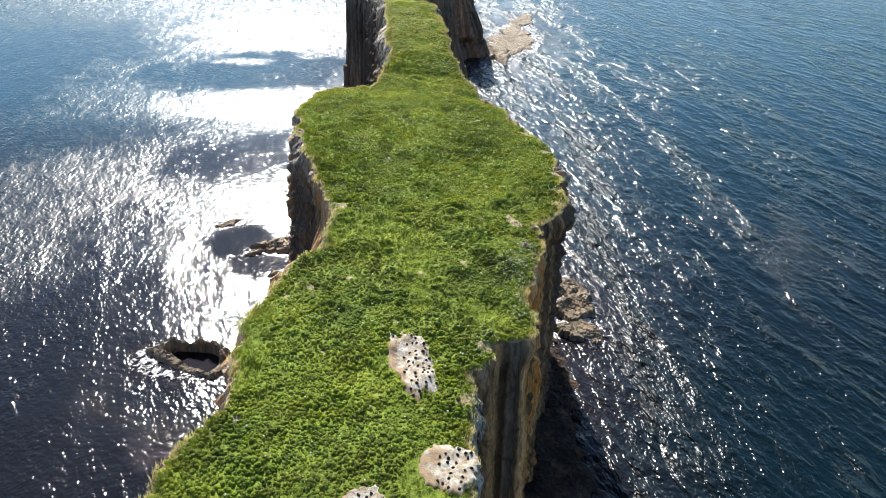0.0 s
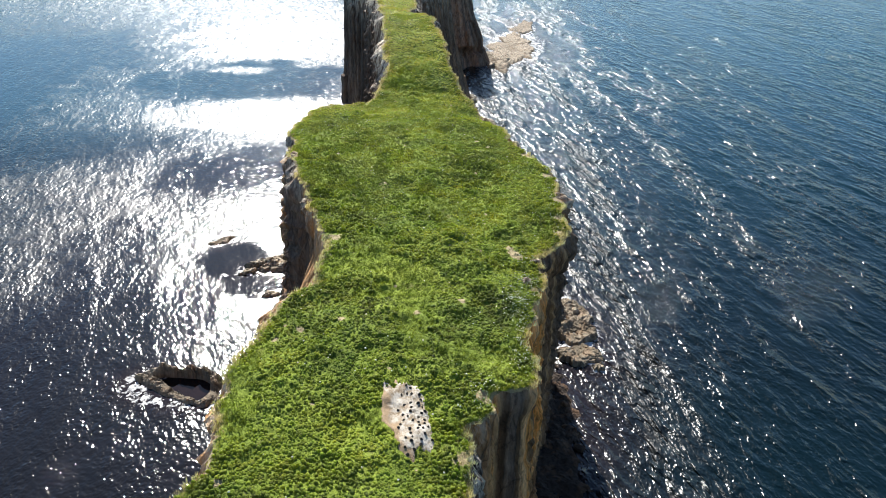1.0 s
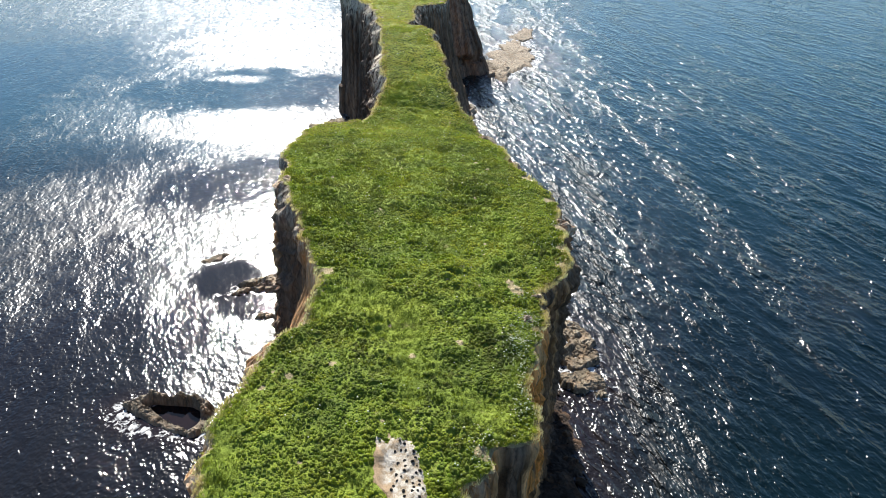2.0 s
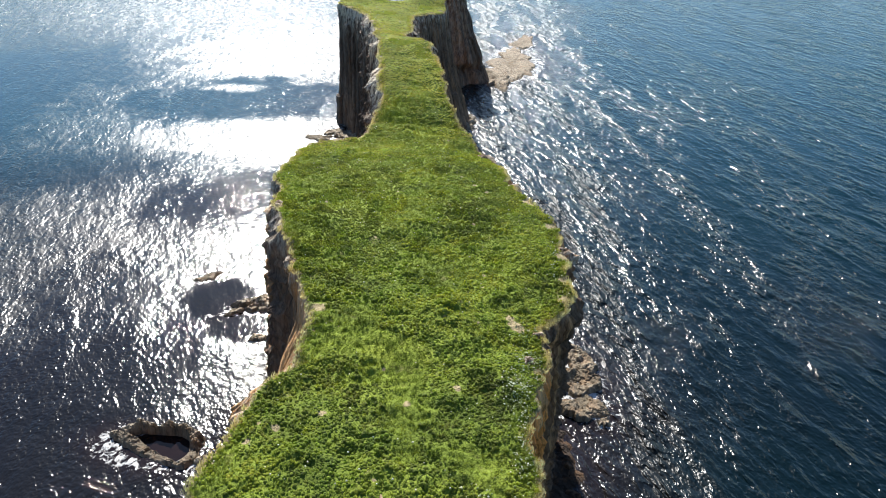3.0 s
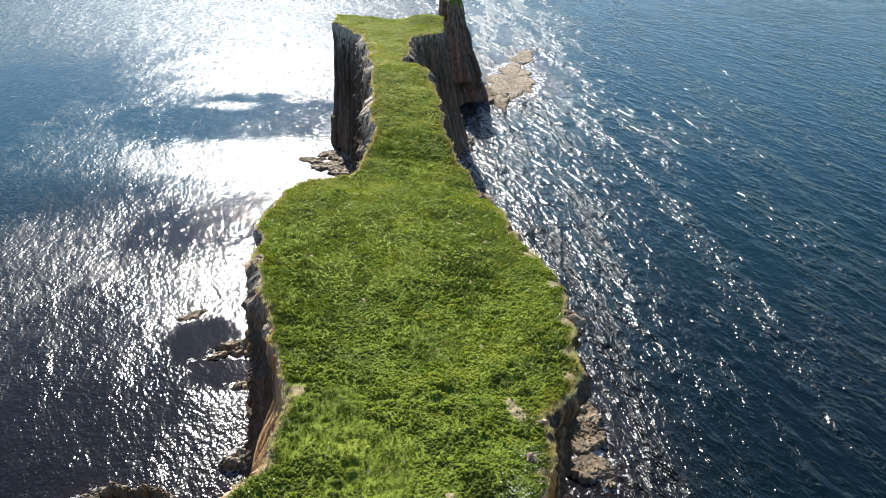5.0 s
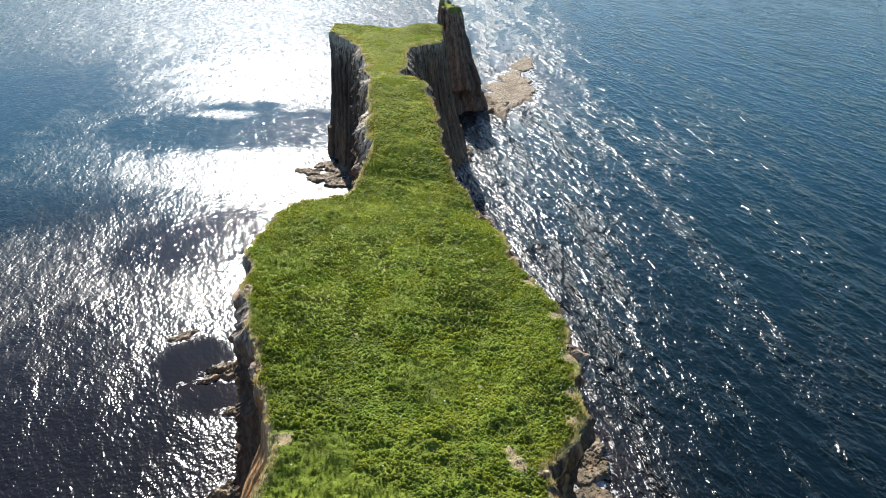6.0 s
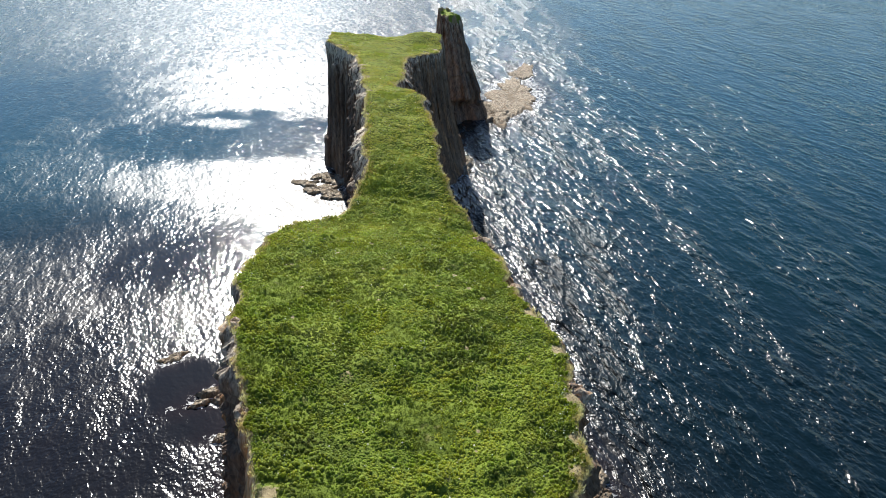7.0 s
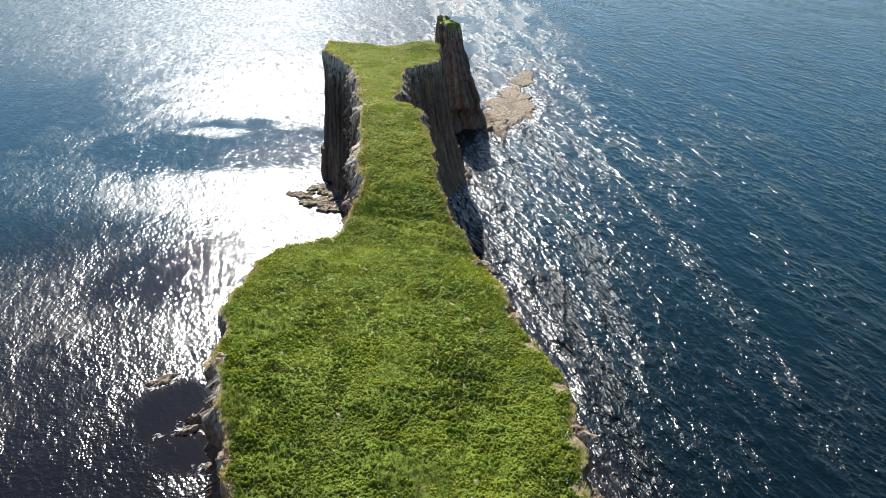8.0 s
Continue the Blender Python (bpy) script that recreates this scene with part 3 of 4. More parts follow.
for k, (x, y, sx, sy, h, turn) in enumerate(((-37.0, 241, 5.0, 3.4, 0.7, 0.3), (-30.5, 235.5, 6.4, 4.4, 0.9, 0.1), (-27.5, 244, 5.0, 5.4, 1.0, -0.2), (-33, 247, 4.2, 2.6, 0.6, 0.5), (-26, 231.5, 4.0, 3.2, 0.9, 0.0))):
    shore_rock("shore_rock", x, y, sx, sy, h, 31.0 + 3.7 * k, "low broken rock awash at the foot of the neck", turn, 0.45, 0.85, "rocks below the neck")
shore_rock("rock_reef", 44.5, 346, 14, 32, 0.8, 10.4, "broad pale brown reef beside the rock stack", -0.15, flat=0.75)
shore_rock("rock_reef", 33, 318, 8, 16, 1.4, 11.8, "rough brown reef below the rock stack", 0.0, flat=0.7)
shore_rock("shore_rock", 16, 258, 4.5, 9, 1.5, 12.4, "low brown rock at the foot of the neck", 0.0)
shore_rock("rock_reef", 53, 384, 6.5, 17, 0.6, 14.2, "low pale reef nearly awash beyond the stack", -0.2, flat=0.8)
shore_rock("shore_rock", 33.5, 103.0, 1.6, 1.3, 0.7, 15.1, "small reddish rock awash near the cliff foot", 0.3)

# low rock shelf along the seaward foot, dark in colour to paint the shade
order = np.argsort(foot_r[1])
sy = np.linspace(2, 113, 300)[:, None]
sq = np.linspace(0, 1, 40)[None, :]
inner = np.interp(sy, foot_r[1][order], foot_r[0][order]) - 2.0
outer = 29.0 + 2.2 * fbm(sy / 9, 3.0, 2.0, 3)
sx = inner * (1 - sq) + np.maximum(outer, inner + 2) * sq
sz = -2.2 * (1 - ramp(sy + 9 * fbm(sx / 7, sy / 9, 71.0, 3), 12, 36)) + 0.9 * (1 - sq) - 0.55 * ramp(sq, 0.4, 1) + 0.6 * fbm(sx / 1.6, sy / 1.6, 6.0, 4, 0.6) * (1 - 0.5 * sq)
shelf = mesh_object("rock_shelf", np.stack([sx, sy + 0 * sx, sz], -1).reshape(-1, 3), grid_faces(300, 40, True), SHADED, smooth=False)
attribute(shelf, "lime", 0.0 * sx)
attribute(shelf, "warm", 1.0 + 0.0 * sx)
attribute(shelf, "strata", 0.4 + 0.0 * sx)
tagged(shelf, "low rock shelf, its dark colour standing for the cliff's shade", "rock shelf", kind="structure")

# boulders below the seaward wall, with its shade put into their colour
BOULDERS = []
for k in range(5):
    bm = bmesh.new()
    bmesh.ops.create_icosphere(bm, subdivisions=2, radius=1.0)
    for vert in bm.verts:
        n = noise.noise(vert.co * 1.1 + Vector((k * 7.1, 0, 0))) + 0.4 * noise.noise(vert.co * 2.7 + Vector((0, k * 3.3, 0)))
        vert.co = vert.co * (1 + 0.45 * n)
        vert.co.z *= 0.7
    me = bpy.data.meshes.new("boulder")
    bm.to_mesh(me)
    bm.free()
    me.materials.append(SHADED)
    for key, value in (("warm", 1.0), ("strata", 0.6)):
        a = me.attributes.new(key, "FLOAT", "POINT")
        a.data.foreach_set("value", np.full(len(me.vertices), value, dtype=np.float32))
    BOULDERS.append(me)
g = np.random.default_rng(3)
order = np.argsort(foot_r[1])
for k in range(110):
    y = 38 + 74 * g.random()
    x = np.interp(y, foot_r[1][order], foot_r[0][order]) + 0.3 + abs(g.normal(0, 2.6))
    r = 0.35 + 1.1 * g.random() ** 2.5
    ob = tagged(new("boulder", BOULDERS[k % 5]), "boulder at the foot of the cliff, coloured dark for shade", "boulder", "boulders below the cliff")
    ob.matrix_world = pose(x, y, -0.1 + 0.25 * r, 20 * g.normal(), 20 * g.normal(), 360 * g.random()) @ Matrix.Diagonal((r, r * g.uniform(0.7, 1.3), r, 1))

# ---- water ----
NEAR, FAR, WR, WC = 22.0, 900.0, 420, 360
row = np.concatenate([np.linspace(-110, NEAR, 40)[:-1], NEAR * (FAR / NEAR) ** np.linspace(0, 1, WR - 39)])
wy = row[:, None] + np.zeros(WC)
wx = np.linspace(-1, 1, WC)[None, :] * (0.8 * np.maximum(row, NEAR)[:, None] + 45)
lee = ramp(wx, -4, 12)
# wind rows along the lee of the headland
streak = 0.95 * fbm((wx + 0.09 * wy) / 6.0, wy / 30, 40.0, 3) + 0.5 * fbm((wx + 0.07 * wy) / 2.2, wy / 9, 44.0, 2)
streak = ramp(streak, -0.25, 0.5)
inshore = np.exp(-(np.maximum(wx - 34 - 0.05 * (wy - 100), 0) / 28) ** 2)
chop = 0.75 + 0.15 * fbm(wx / 45, wy / 60, 2.2, 3) + 0.25 * ramp(wy, 330, 450)
chop = chop * (1 - lee) + lee * (0.45 + 0.5 * streak) * (0.85 + 0.5 * inshore)
crest = lee * (0.48 + 0.9 * streak) * (0.85 + 0.9 * inshore) * (1 - 0.3 * ramp(wx, 65, 130)) * (1 - 0.35 * ramp(wx, 55, 80) * (1 - ramp(wy, 95, 150))) * (1 - 0.35 * ramp(wy, 330, 480))
ripple = 0.2 + 0.09 * ramp(wy, 310, 430)
ripple = ripple * (1 - lee) + lee * (0.175 + 0.08 * streak * (0.4 + 0.6 * inshore) + 0.02 * inshore + 0.24 * inshore * streak)
# stretches of water that the breeze ruffles or leaves slick: x, y, half sizes, turn, ripple, chop, softness of the border
WATERS = ((-180, 290, 75, 62, 0.2, 0.17, 0.4, 0.5), (-92, 262, 45, 58, 0.0, 0.26, 0.85, 0.35), (-58, 356, 64, 50, -0.1, 0.38, 0.75, 0.5),
          (-75, 281, 42, 29, 0.0, 0.11, 0.7, 0.2), (-84, 298, 13, 4, 0.0, 0.3, 0.7, 0.5), (-62, 240, 36, 18, 0.12, 0.4, 0.75, 0.42),
          (-33, 228, 14, 19, 0.0, 0.42, 0.55, 0.4), (-97, 157, 47, 37, 0.0, 0.33, 0.88, 0.4), (-55, 128, 26, 30, 0.0, 0.13, 0.66, 0.5),
          (-62, 147, 24, 15, 0.1, 0.2, 0.85, 0.5), (-57, 192, 23, 19, 0.1, 0.09, 0.62, 0.45), (-108, 211, 34, 13, 0.2, 0.17, 0.62, 0.7), (-62, 80, 62, 24, 0.0, 0.07, 0.76, 0.5),
          (-37, 112, 8, 13, 0.2, 0.2, 0.95, 0.45), (-41, 88, 8, 5, 0.0, 0.14, 0.85, 0.5), (-49, 122, 8, 11, 0.2, 0.11, 0.62, 0.6), (-45, 140, 8, 8, 0.5, 0.05, 0.14, 0.35),
          (-38, 131, 8, 5, 0.2, 0.05, 0.14, 0.35), (-43.2, 97.3, 6, 3.6, -0.2, 0.04, 0.05, 0.1), (41, 112, 4.5, 46, 0.13, 0.34, 1.2, 0.6), (34, 160, 6, 40, 0.1, 0.32, 1.1, 0.6), (27, 250, 9, 50, 0.05, 0.32, 1.0, 0.5),
          (115, 70, 50, 50, 0.0, 0.12, 0.5, 0.5))
for x, y, sx, sy, turn, r, c, soft in WATERS:
    a = (wx - x) * math.cos(turn) + (wy - y) * math.sin(turn)
    b = (wy - y) * math.cos(turn) - (wx - x) * math.sin(turn)
    q = np.hypot(a / sx, b / sy) + 0.36 * fbm(wx / 13, wy / 13, 5.0 + x * 0.01, 5, 0.6)
    here = 1 - ramp(q, 1 - soft, 1 + soft)
    ripple, chop = ripple * (1 - here) + r * here, chop * (1 - here) + c * here
wz = np.clip(chop, 0, 1.2) * (0.06 * vnoise(wx / 2.6 + wy / 9, wy / 8, 1.0) + 0.1 * vnoise(wx / 7 + wy / 15, wy / 18, 4.0))
# short swell running along the lee shore
lane = wx + 0.1 * wy + 1.5 * vnoise(wx / 9, wy / 14, 61.0)
swell = vnoise(lane / 3.2, wy / 30, 62.0) + 0.45 * vnoise(lane / 1.5, wy / 9, 63.0)
wz = wz + 0.34 * lee * swell * (0.4 + 0.6 * inshore) * (1 - 0.4 * ramp(wy, 160, 300))
foam, shallow = np.zeros_like(wx), np.zeros_like(wx)
for x, y, sx, sy, turn in ROCKS:
    c, s = math.cos(turn), math.sin(turn)
    a, b = (wx - x) * c + (wy - y) * s, -(wx - x) * s + (wy - y) * c
    q = np.hypot(a / sx, b / sy)
    q = (q - 1) * min(sx, sy)
    foam = np.maximum(foam, 0.62 * np.exp(-np.maximum(q, 0) / 1.6))
    shallow = np.maximum(shallow, np.exp(-np.maximum(q, 0) / 6.0))
pool = np.hypot((wx + 43.2) / 6.0, (wy - 97.4) / 3.4)
foam, shallow = foam * ramp(pool, 0.85, 1.15), np.maximum(shallow, 1.2 * (1 - ramp(pool, 0.8, 1.0)))
for fx, fy in (foot_l, foot_r):
    order = np.argsort(fy)
    q = np.abs(wx - np.interp(wy, fy[order], fx[order]))
    q = np.where((wy < 285), q, 99)
    foam = np.maximum(foam, (0.45 + 0.25 * ramp(wy, 200, 240) * (1 - ramp(wy, 270, 285))) * np.exp(-q / (1.8 + 2.5 * ramp(wy, 200, 240))))
    shallow = np.maximum(shallow, 0.95 * np.exp(-(q / (17.0 + 5.0 * fbm(wx / 12, wy / 20, 19.0, 3))) ** 2) * (1 - 0.6 * ramp(wy, 170, 240)))
shallow = np.maximum(shallow, 0.55 * ramp(-wx, 20, 35) * (1 - ramp(wy, 190, 240)) * (1 - ramp(-wx, 80, 125)))
water = mesh_object("water", np.stack([wx, wy, wz], -1).reshape(-1, 3), grid_faces(WR, WC), SEA)
attribute(water, "foam", foam)
attribute(water, "crest", crest)
attribute(water, "ripple", ripple)
attribute(water, "far", 0.85 * ramp(wy + 0.3 * np.abs(wx), 110, 300))
attribute(water, "shallow", shallow)
attribute(water, "chop", np.clip(chop, 0, 3.2))
# more teal with distance: water colour plus painted sky reflection
attribute(water, "teal", np.maximum(ramp(wy + 0.15 * wx, 100, 400) * ramp(wx, 10, 45), ramp(wy, 170, 260) * ramp(-wx, 25, 80)))
tagged(water, "dark blue rippled sea glittering in low sunlight", "sea", kind="structure")
# open sea round it, out to the horizon, a little lower
SEA_OUT = 4200.0
ang = np.linspace(0, 2 * np.pi, 97)[:, None]
rad = np.array([1.0, 60.0, 200.0, 500.0, 1200.0, SEA_OUT])[None, :]
far = mesh_object("water", np.stack([np.cos(ang) * rad, np.sin(ang) * rad, -1.6 + 0 * ang * rad], -1).reshape(-1, 3), grid_faces(97, 6), SEA)
attribute(far, "chop", np.full(97 * 6, 0.8))
attribute(far, "ripple", np.full(97 * 6, 0.28))
attribute(far, "teal", np.full(97 * 6, 1.0))
attribute(far, "far", np.full(97 * 6, 0.85))
tagged(far, "open blue sea reaching the horizon", "sea", kind="structure")


# ---- bare ground ----
def bare_material():
    m, nt, bsdf = material("bare_ground")
    big, fine = noise_node(nt, 1.3, 9, 0.78), noise_node(nt, 7.0, 7, 0.8)
    col = ramp_node(nt, big, [(0.33, (0.2, 0.14, 0.08)), (0.43, (0.32, 0.25, 0.165)), (0.5, (0.46, 0.41, 0.33)), (0.62, (0.62, 0.58, 0.5))])
    col = mix(nt, 0.6, col, mix(nt, fine, (0.1, 0.09, 0.08), (1.75, 1.75, 1.75)), "MULTIPLY")
    col = mix(nt, attr_node(nt, "trod"), mix(nt, fine, (0.2, 0.13, 0.07), (0.42, 0.31, 0.19)), col)
    nt.links.new(col, bsdf.inputs["Base Color"])
    bsdf.inputs["Roughness"].default_value = 0.95
    b = bump(nt, bsdf, big, 0.9, 0.3)
    bump(nt, bsdf, fine, 0.8, 0.1, b)
    return m


BARE = bare_material()
PATCHES = [(-1.45, 48.6, 2.15, 4.9, 0.3), (1.75, 36.1, 2.5, 2.7, 0.15), (-4.6, 33.0, 1.7, 1.4, 0.0)]


def patch_reach(x, y, patch, seed):
    px, py, sx, sy, turn = patch
    a = (x - px) * math.cos(turn) + (y - py) * math.sin(turn)
    b = (y - py) * math.cos(turn) - (x - px) * math.sin(turn)
    q, ang = np.hypot(a / sx, b / sy), np.arctan2(b / sy, a / sx)
    return q / (1 + 0.18 * fbm(np.cos(ang) * 2.4 + seed, np.sin(ang) * 2.4 + seed, seed, 5, 0.68))


for k, patch in enumerate(PATCHES):
    px, py, sx, sy, turn = patch
    ang = np.linspace(0, 2 * np.pi, 73)[:, None]
    q = np.linspace(0.0, 1, 12)[None, :]
    r = q * (1 + 0.18 * fbm(np.cos(ang) * 2.4 + k, np.sin(ang) * 2.4 + k, float(k), 5, 0.68))
    a, b = np.cos(ang) * r * sx, np.sin(ang) * r * sy
    x, y = px + a * math.cos(turn) - b * math.sin(turn), py + a * math.sin(turn) + b * math.cos(turn)
    z = ground_z(x, y) + 0.09 - 0.25 * ramp(q, 0.9, 1)
    ob = mesh_object("bare_ground", np.stack([x, y, z], -1).reshape(-1, 3), grid_faces(73, 12), BARE, headland)
    attribute(ob, "trod", ramp(0.5 - 0.55 * np.cos(ang - 3.0) * q + (1 - q) * 0.3 + 0.35 * fbm(x / 0.8, y / 0.8, 9.0, 4), 0.25, 0.6))
    tagged(ob, "pale trodden bare ground streaked white")


def nest_mesh(seed):
    """A low ring of dark weed with a hollow in its middle, one unit across."""
    g = np.random.default_rng(seed)
    ang = np.linspace(0, 2 * np.pi, 15)[:, None]
    prof = np.array([(0.5, -0.06), (0.42, 0.16), (0.27, 0.26), (0.14, 0.14), (0.0, 0.1)])
    jag = np.append(g.uniform(0.8, 1.2, (14, 1)), np.zeros((1, 1)), 0)
    jag[-1] = jag[0]
    r, z = prof[None, :, 0] * jag, prof[None, :, 1] * (0.7 + 0.3 * jag)
    ob = mesh_object("nest", np.stack([np.cos(ang) * r, np.sin(ang) * r, z], -1).reshape(-1, 3), grid_faces(15, 5), WEED, smooth=False)
    return ob


WEED, weed_nt, weed_bsdf = material("nest_weed")
weed_nt.links.new(ramp_node(weed_nt, noise_node(weed_nt, 14.0, 5, 0.7), [(0.35, (0.012, 0.011, 0.01)), (0.6, (0.035, 0.03, 0.024)), (0.75, (0.1, 0.085, 0.06))]), weed_bsdf.inputs["Base Color"])
weed_bsdf.inputs["Roughness"].default_value = 0.85
bump(weed_nt, weed_bsdf, noise_node(weed_nt, 18.0, 5, 0.7), 0.8, 0.06)
NEST_LABEL, NEST_GROUP = "dark seaweed nest on pale trodden ground", "nests on the bare ground"
NESTS = [tagged(nest_mesh(200 + k), NEST_LABEL, "nest", NEST_GROUP) for k in range(4)]
g = np.random.default_rng(51)
spots = []
for k, (patch, want) in enumerate(zip(PATCHES, (42, 22, 7))):
    px, py, sx, sy, turn = patch
    tries = 0
    while want and tries < 4000:
        tries += 1
        x, y = px + g.uniform(-1.2, 1.2) * sx, py + g.uniform(-1.1, 1.1) * sy
        lean = (x - px) / sx + (0.35 if k == 0 else 0.6)
        if patch_reach(np.array(x), np.array(y), patch, float(k)) < 0.86 and g.random() < lean and all(math.hypot(x - a, y - b) > 0.42 for a, b in spots):
            spots.append((x, y))
            want -= 1
for k, (x, y) in enumerate(spots):
    at = pose(x, y, float(ground_z(np.array(x), np.array(y))) + 0.08, 0, 0, 360 * g.random()) @ Matrix.Diagonal((g.uniform(0.22, 0.36), g.uniform(0.2, 0.32), g.uniform(0.32, 0.55), 1))
    if k < len(NESTS):
        NESTS[k].matrix_world = at
    else:
        nest = tagged(new("nest", NESTS[k % 4].data), NEST_LABEL, "nest", NEST_GROUP)
        nest.matrix_world = at


# ---- plants ----
def leaf_material(name, stops, translucent):
    m, nt, bsdf = material(name)
    tone = calc(nt, "ADD", attr_node(nt, "tone"), calc(nt, "MULTIPLY", calc(nt, "SUBTRACT", noise_node(nt, 7.0, 3, 0.6), 0.5), 0.5))
    col = ramp_node(nt, tone, stops)
    hue = ramp_node(nt, noise_node(nt, 0.3, 4, 0.65), [(0.35, (0.86, 0.97, 1.05)), (0.5, (1, 1, 1)), (0.66, (1.1, 1.0, 0.95))])
    col = mix(nt, 1.0, col, hue, "MULTIPLY")
    nt.links.new(col, bsdf.inputs["Base Color"])
    bsdf.inputs["Roughness"].default_value = 0.5
    bump(nt, bsdf, noise_node(nt, 11.0, 4, 0.7), 0.9, 0.12)
    bsdf.inputs["Specular IOR Level"].default_value = 0.18
    tr = nt.nodes.new("ShaderNodeBsdfTranslucent")
    nt.links.new(mix(nt, 1.0, col, (1.2, 1.2, 0.7), "MULTIPLY"), tr.inputs["Color"])
    mx = nt.nodes.new("ShaderNodeMixShader")
    mx.inputs[0].default_value = translucent
    nt.links.new(bsdf.outputs[0], mx.inputs[1])
    nt.links.new(tr.outputs[0], mx.inputs[2])
    nt.links.new(mx.outputs[0], nt.nodes["Material Output"].inputs["Surface"])
    return m


LEAF = leaf_material("leaf", [(0.08, (0.083, 0.11, 0.024)), (0.38, (0.2, 0.252, 0.046)), (0.65, (0.325, 0.395, 0.046)), (0.95, (0.48, 0.51, 0.08))], 0.6)
BLADE = leaf_material("grass_blade", [(0.1, (0.09, 0.125, 0.02)), (0.45, (0.17, 0.22, 0.032)), (0.75, (0.27, 0.32, 0.042)), (1.0, (0.42, 0.37, 0.17))], 0.3)
STRAW = leaf_material("dry_grass", [(0.2, (0.16, 0.19, 0.04)), (0.55, (0.3, 0.28, 0.11)), (0.8, (0.46, 0.4, 0.22)), (1.0, (0.6, 0.55, 0.38))], 0.3)
PETAL = leaf_material("white_flower", [(0.0, (0.2, 0.26, 0.09)), (0.6, (0.42, 0.46, 0.26)), (1.0, (0.82, 0.8, 0.66))], 0.2)


def leaf_dome(seed, leaves=5, sides=5):
    """A cushion of leaves, one unit across: a lumpy dome with leaves that stand off it."""
    g = np.random.default_rng(seed)
    pts, quads = [], []
    for ring, (r, z) in enumerate(((0.5, -0.2), (0.41, 0.22), (0.05, 0.42))):
        for k in range(sides):
            a = (k + 0.5 * ring) * 2 * math.pi / sides + g.uniform(-0.2, 0.2)
            q = r * g.uniform(0.8, 1.15)
            pts.append(np.array([math.cos(a) * q, math.sin(a) * q, z + g.uniform(-0.05, 0.05)]))
    for ring in range(2):
        for k in range(sides):
            o = ring * sides
            quads.append([o + k, o + (k + 1) % sides, o + sides + (k + 1) % sides, o + sides + k])
    for k in range(leaves):
        up = 1 - (k + 0.5) / leaves * 0.85
        ang = k * 2.39996 + g.uniform(-0.4, 0.4)
        side = math.sqrt(1 - up * up)
        n = np.array([math.cos(ang) * side, math.sin(ang) * side, up])
        c = n * np.array([0.46, 0.46, 0.42]) * g.uniform(0.92, 1.04)
        n = n + g.normal(0, 0.25, 3) + np.array([0, 0, 0.2])
        n /= np.linalg.norm(n)
        t = np.cross(n, g.normal(0, 1, 3))
        t /= np.linalg.norm(t)
        b = np.cross(n, t)
        w, h = g.uniform(0.07, 0.12), g.uniform(0.09, 0.15)
        base = len(pts)
        pts += [c - t * w * 0.6 - b * h, c + t * w * 0.6 - b * h + n * 0.03, c + t * w + b * h * 0.7 - n * 0.05, c - t * w + b * h * 0.8]
        quads.append([base, base + 1, base + 2, base + 3])
    return np.array(pts), np.array(quads)


def scatter(name, templates, x, y, z, size, tall, tone, material_, label, category, wind=(0.0, 0.0)):
    """Joins turned and scaled copies of the templates into one mesh."""
    g = np.random.default_rng(len(x))
    which = g.integers(0, len(templates), len(x))
    turn = g.uniform(0, 2 * np.pi, len(x))
    verts, faces, tones, count = [], [], [], 0
    for k, (pts, quads) in enumerate(templates):
        at = np.nonzero(which == k)[0]
        c, sn = np.cos(turn[at])[:, None], np.sin(turn[at])[:, None]
        px = (pts[None, :, 0] * c - pts[None, :, 1] * sn) * size[at][:, None] + x[at][:, None]
        py = (pts[None, :, 0] * sn + pts[None, :, 1] * c) * size[at][:, None] + y[at][:, None]
        pz = pts[None, :, 2] * (size * tall)[at][:, None] + z[at][:, None]
        px, py = px + wind[0] * (pz - z[at][:, None]), py + wind[1] * (pz - z[at][:, None])
        verts.append(np.stack([px, py, pz], -1).reshape(-1, 3))
        faces.append((quads[None] + (np.arange(len(at)) * len(pts))[:, None, None] + count).reshape(-1, quads.shape[1]))
        tones.append(np.repeat(tone[at], len(pts)))
        count += len(at) * len(pts)
    ob = mesh_object(name, np.concatenate(verts), np.concatenate(faces), material_)
    attribute(ob, "tone", np.concatenate(tones))
    return tagged(ob, label, category, kind="stuff")


def on_turf(count, seed, keep=0.5, from_y=4.0):
    """Random places on the turf, with their distance from its edge; none on bare ground."""
    g = np.random.default_rng(seed)
    first = int(np.searchsorted(np.maximum.accumulate(ly), from_y))
    area = np.cumsum(np.hypot(np.gradient(lx), np.gradient(ly))[first:] * 0 + width[first:, 0] * np.gradient(ly + ry)[first:].clip(0.02) / 2)
    row = np.interp(g.random(count) * area[-1], area, np.arange(first, STEPS))
    cross = g.random(count)
    i = np.arange(STEPS)
    ax, ay, bx, by = (np.interp(row, i, q) for q in (lx, ly, rx, ry))
    x, y = ax * (1 - cross) + bx * cross, ay * (1 - cross) + by * cross
    off = np.minimum(cross, 1 - cross) * np.hypot(bx - ax, by - ay)
    ok = (off > keep * (0.6 + 0.8 * g.random(count))) & (g.random(count) < ramp(y + 5 * fbm(x / 6, y / 6, 72.0, 3), 4, 24))
    for k, patch in enumerate(PATCHES):
        ok &= patch_reach(x, y, patch, float(k)) > 0.84 + 0.22 * g.random(count)
    for px, py, reach in RIM_SPOTS:
        ok &= (x - px) ** 2 + (y - py) ** 2 > (0.75 * reach * (0.6 + 0.8 * g.random(count))) ** 2
    return x[ok], y[ok], off[ok]


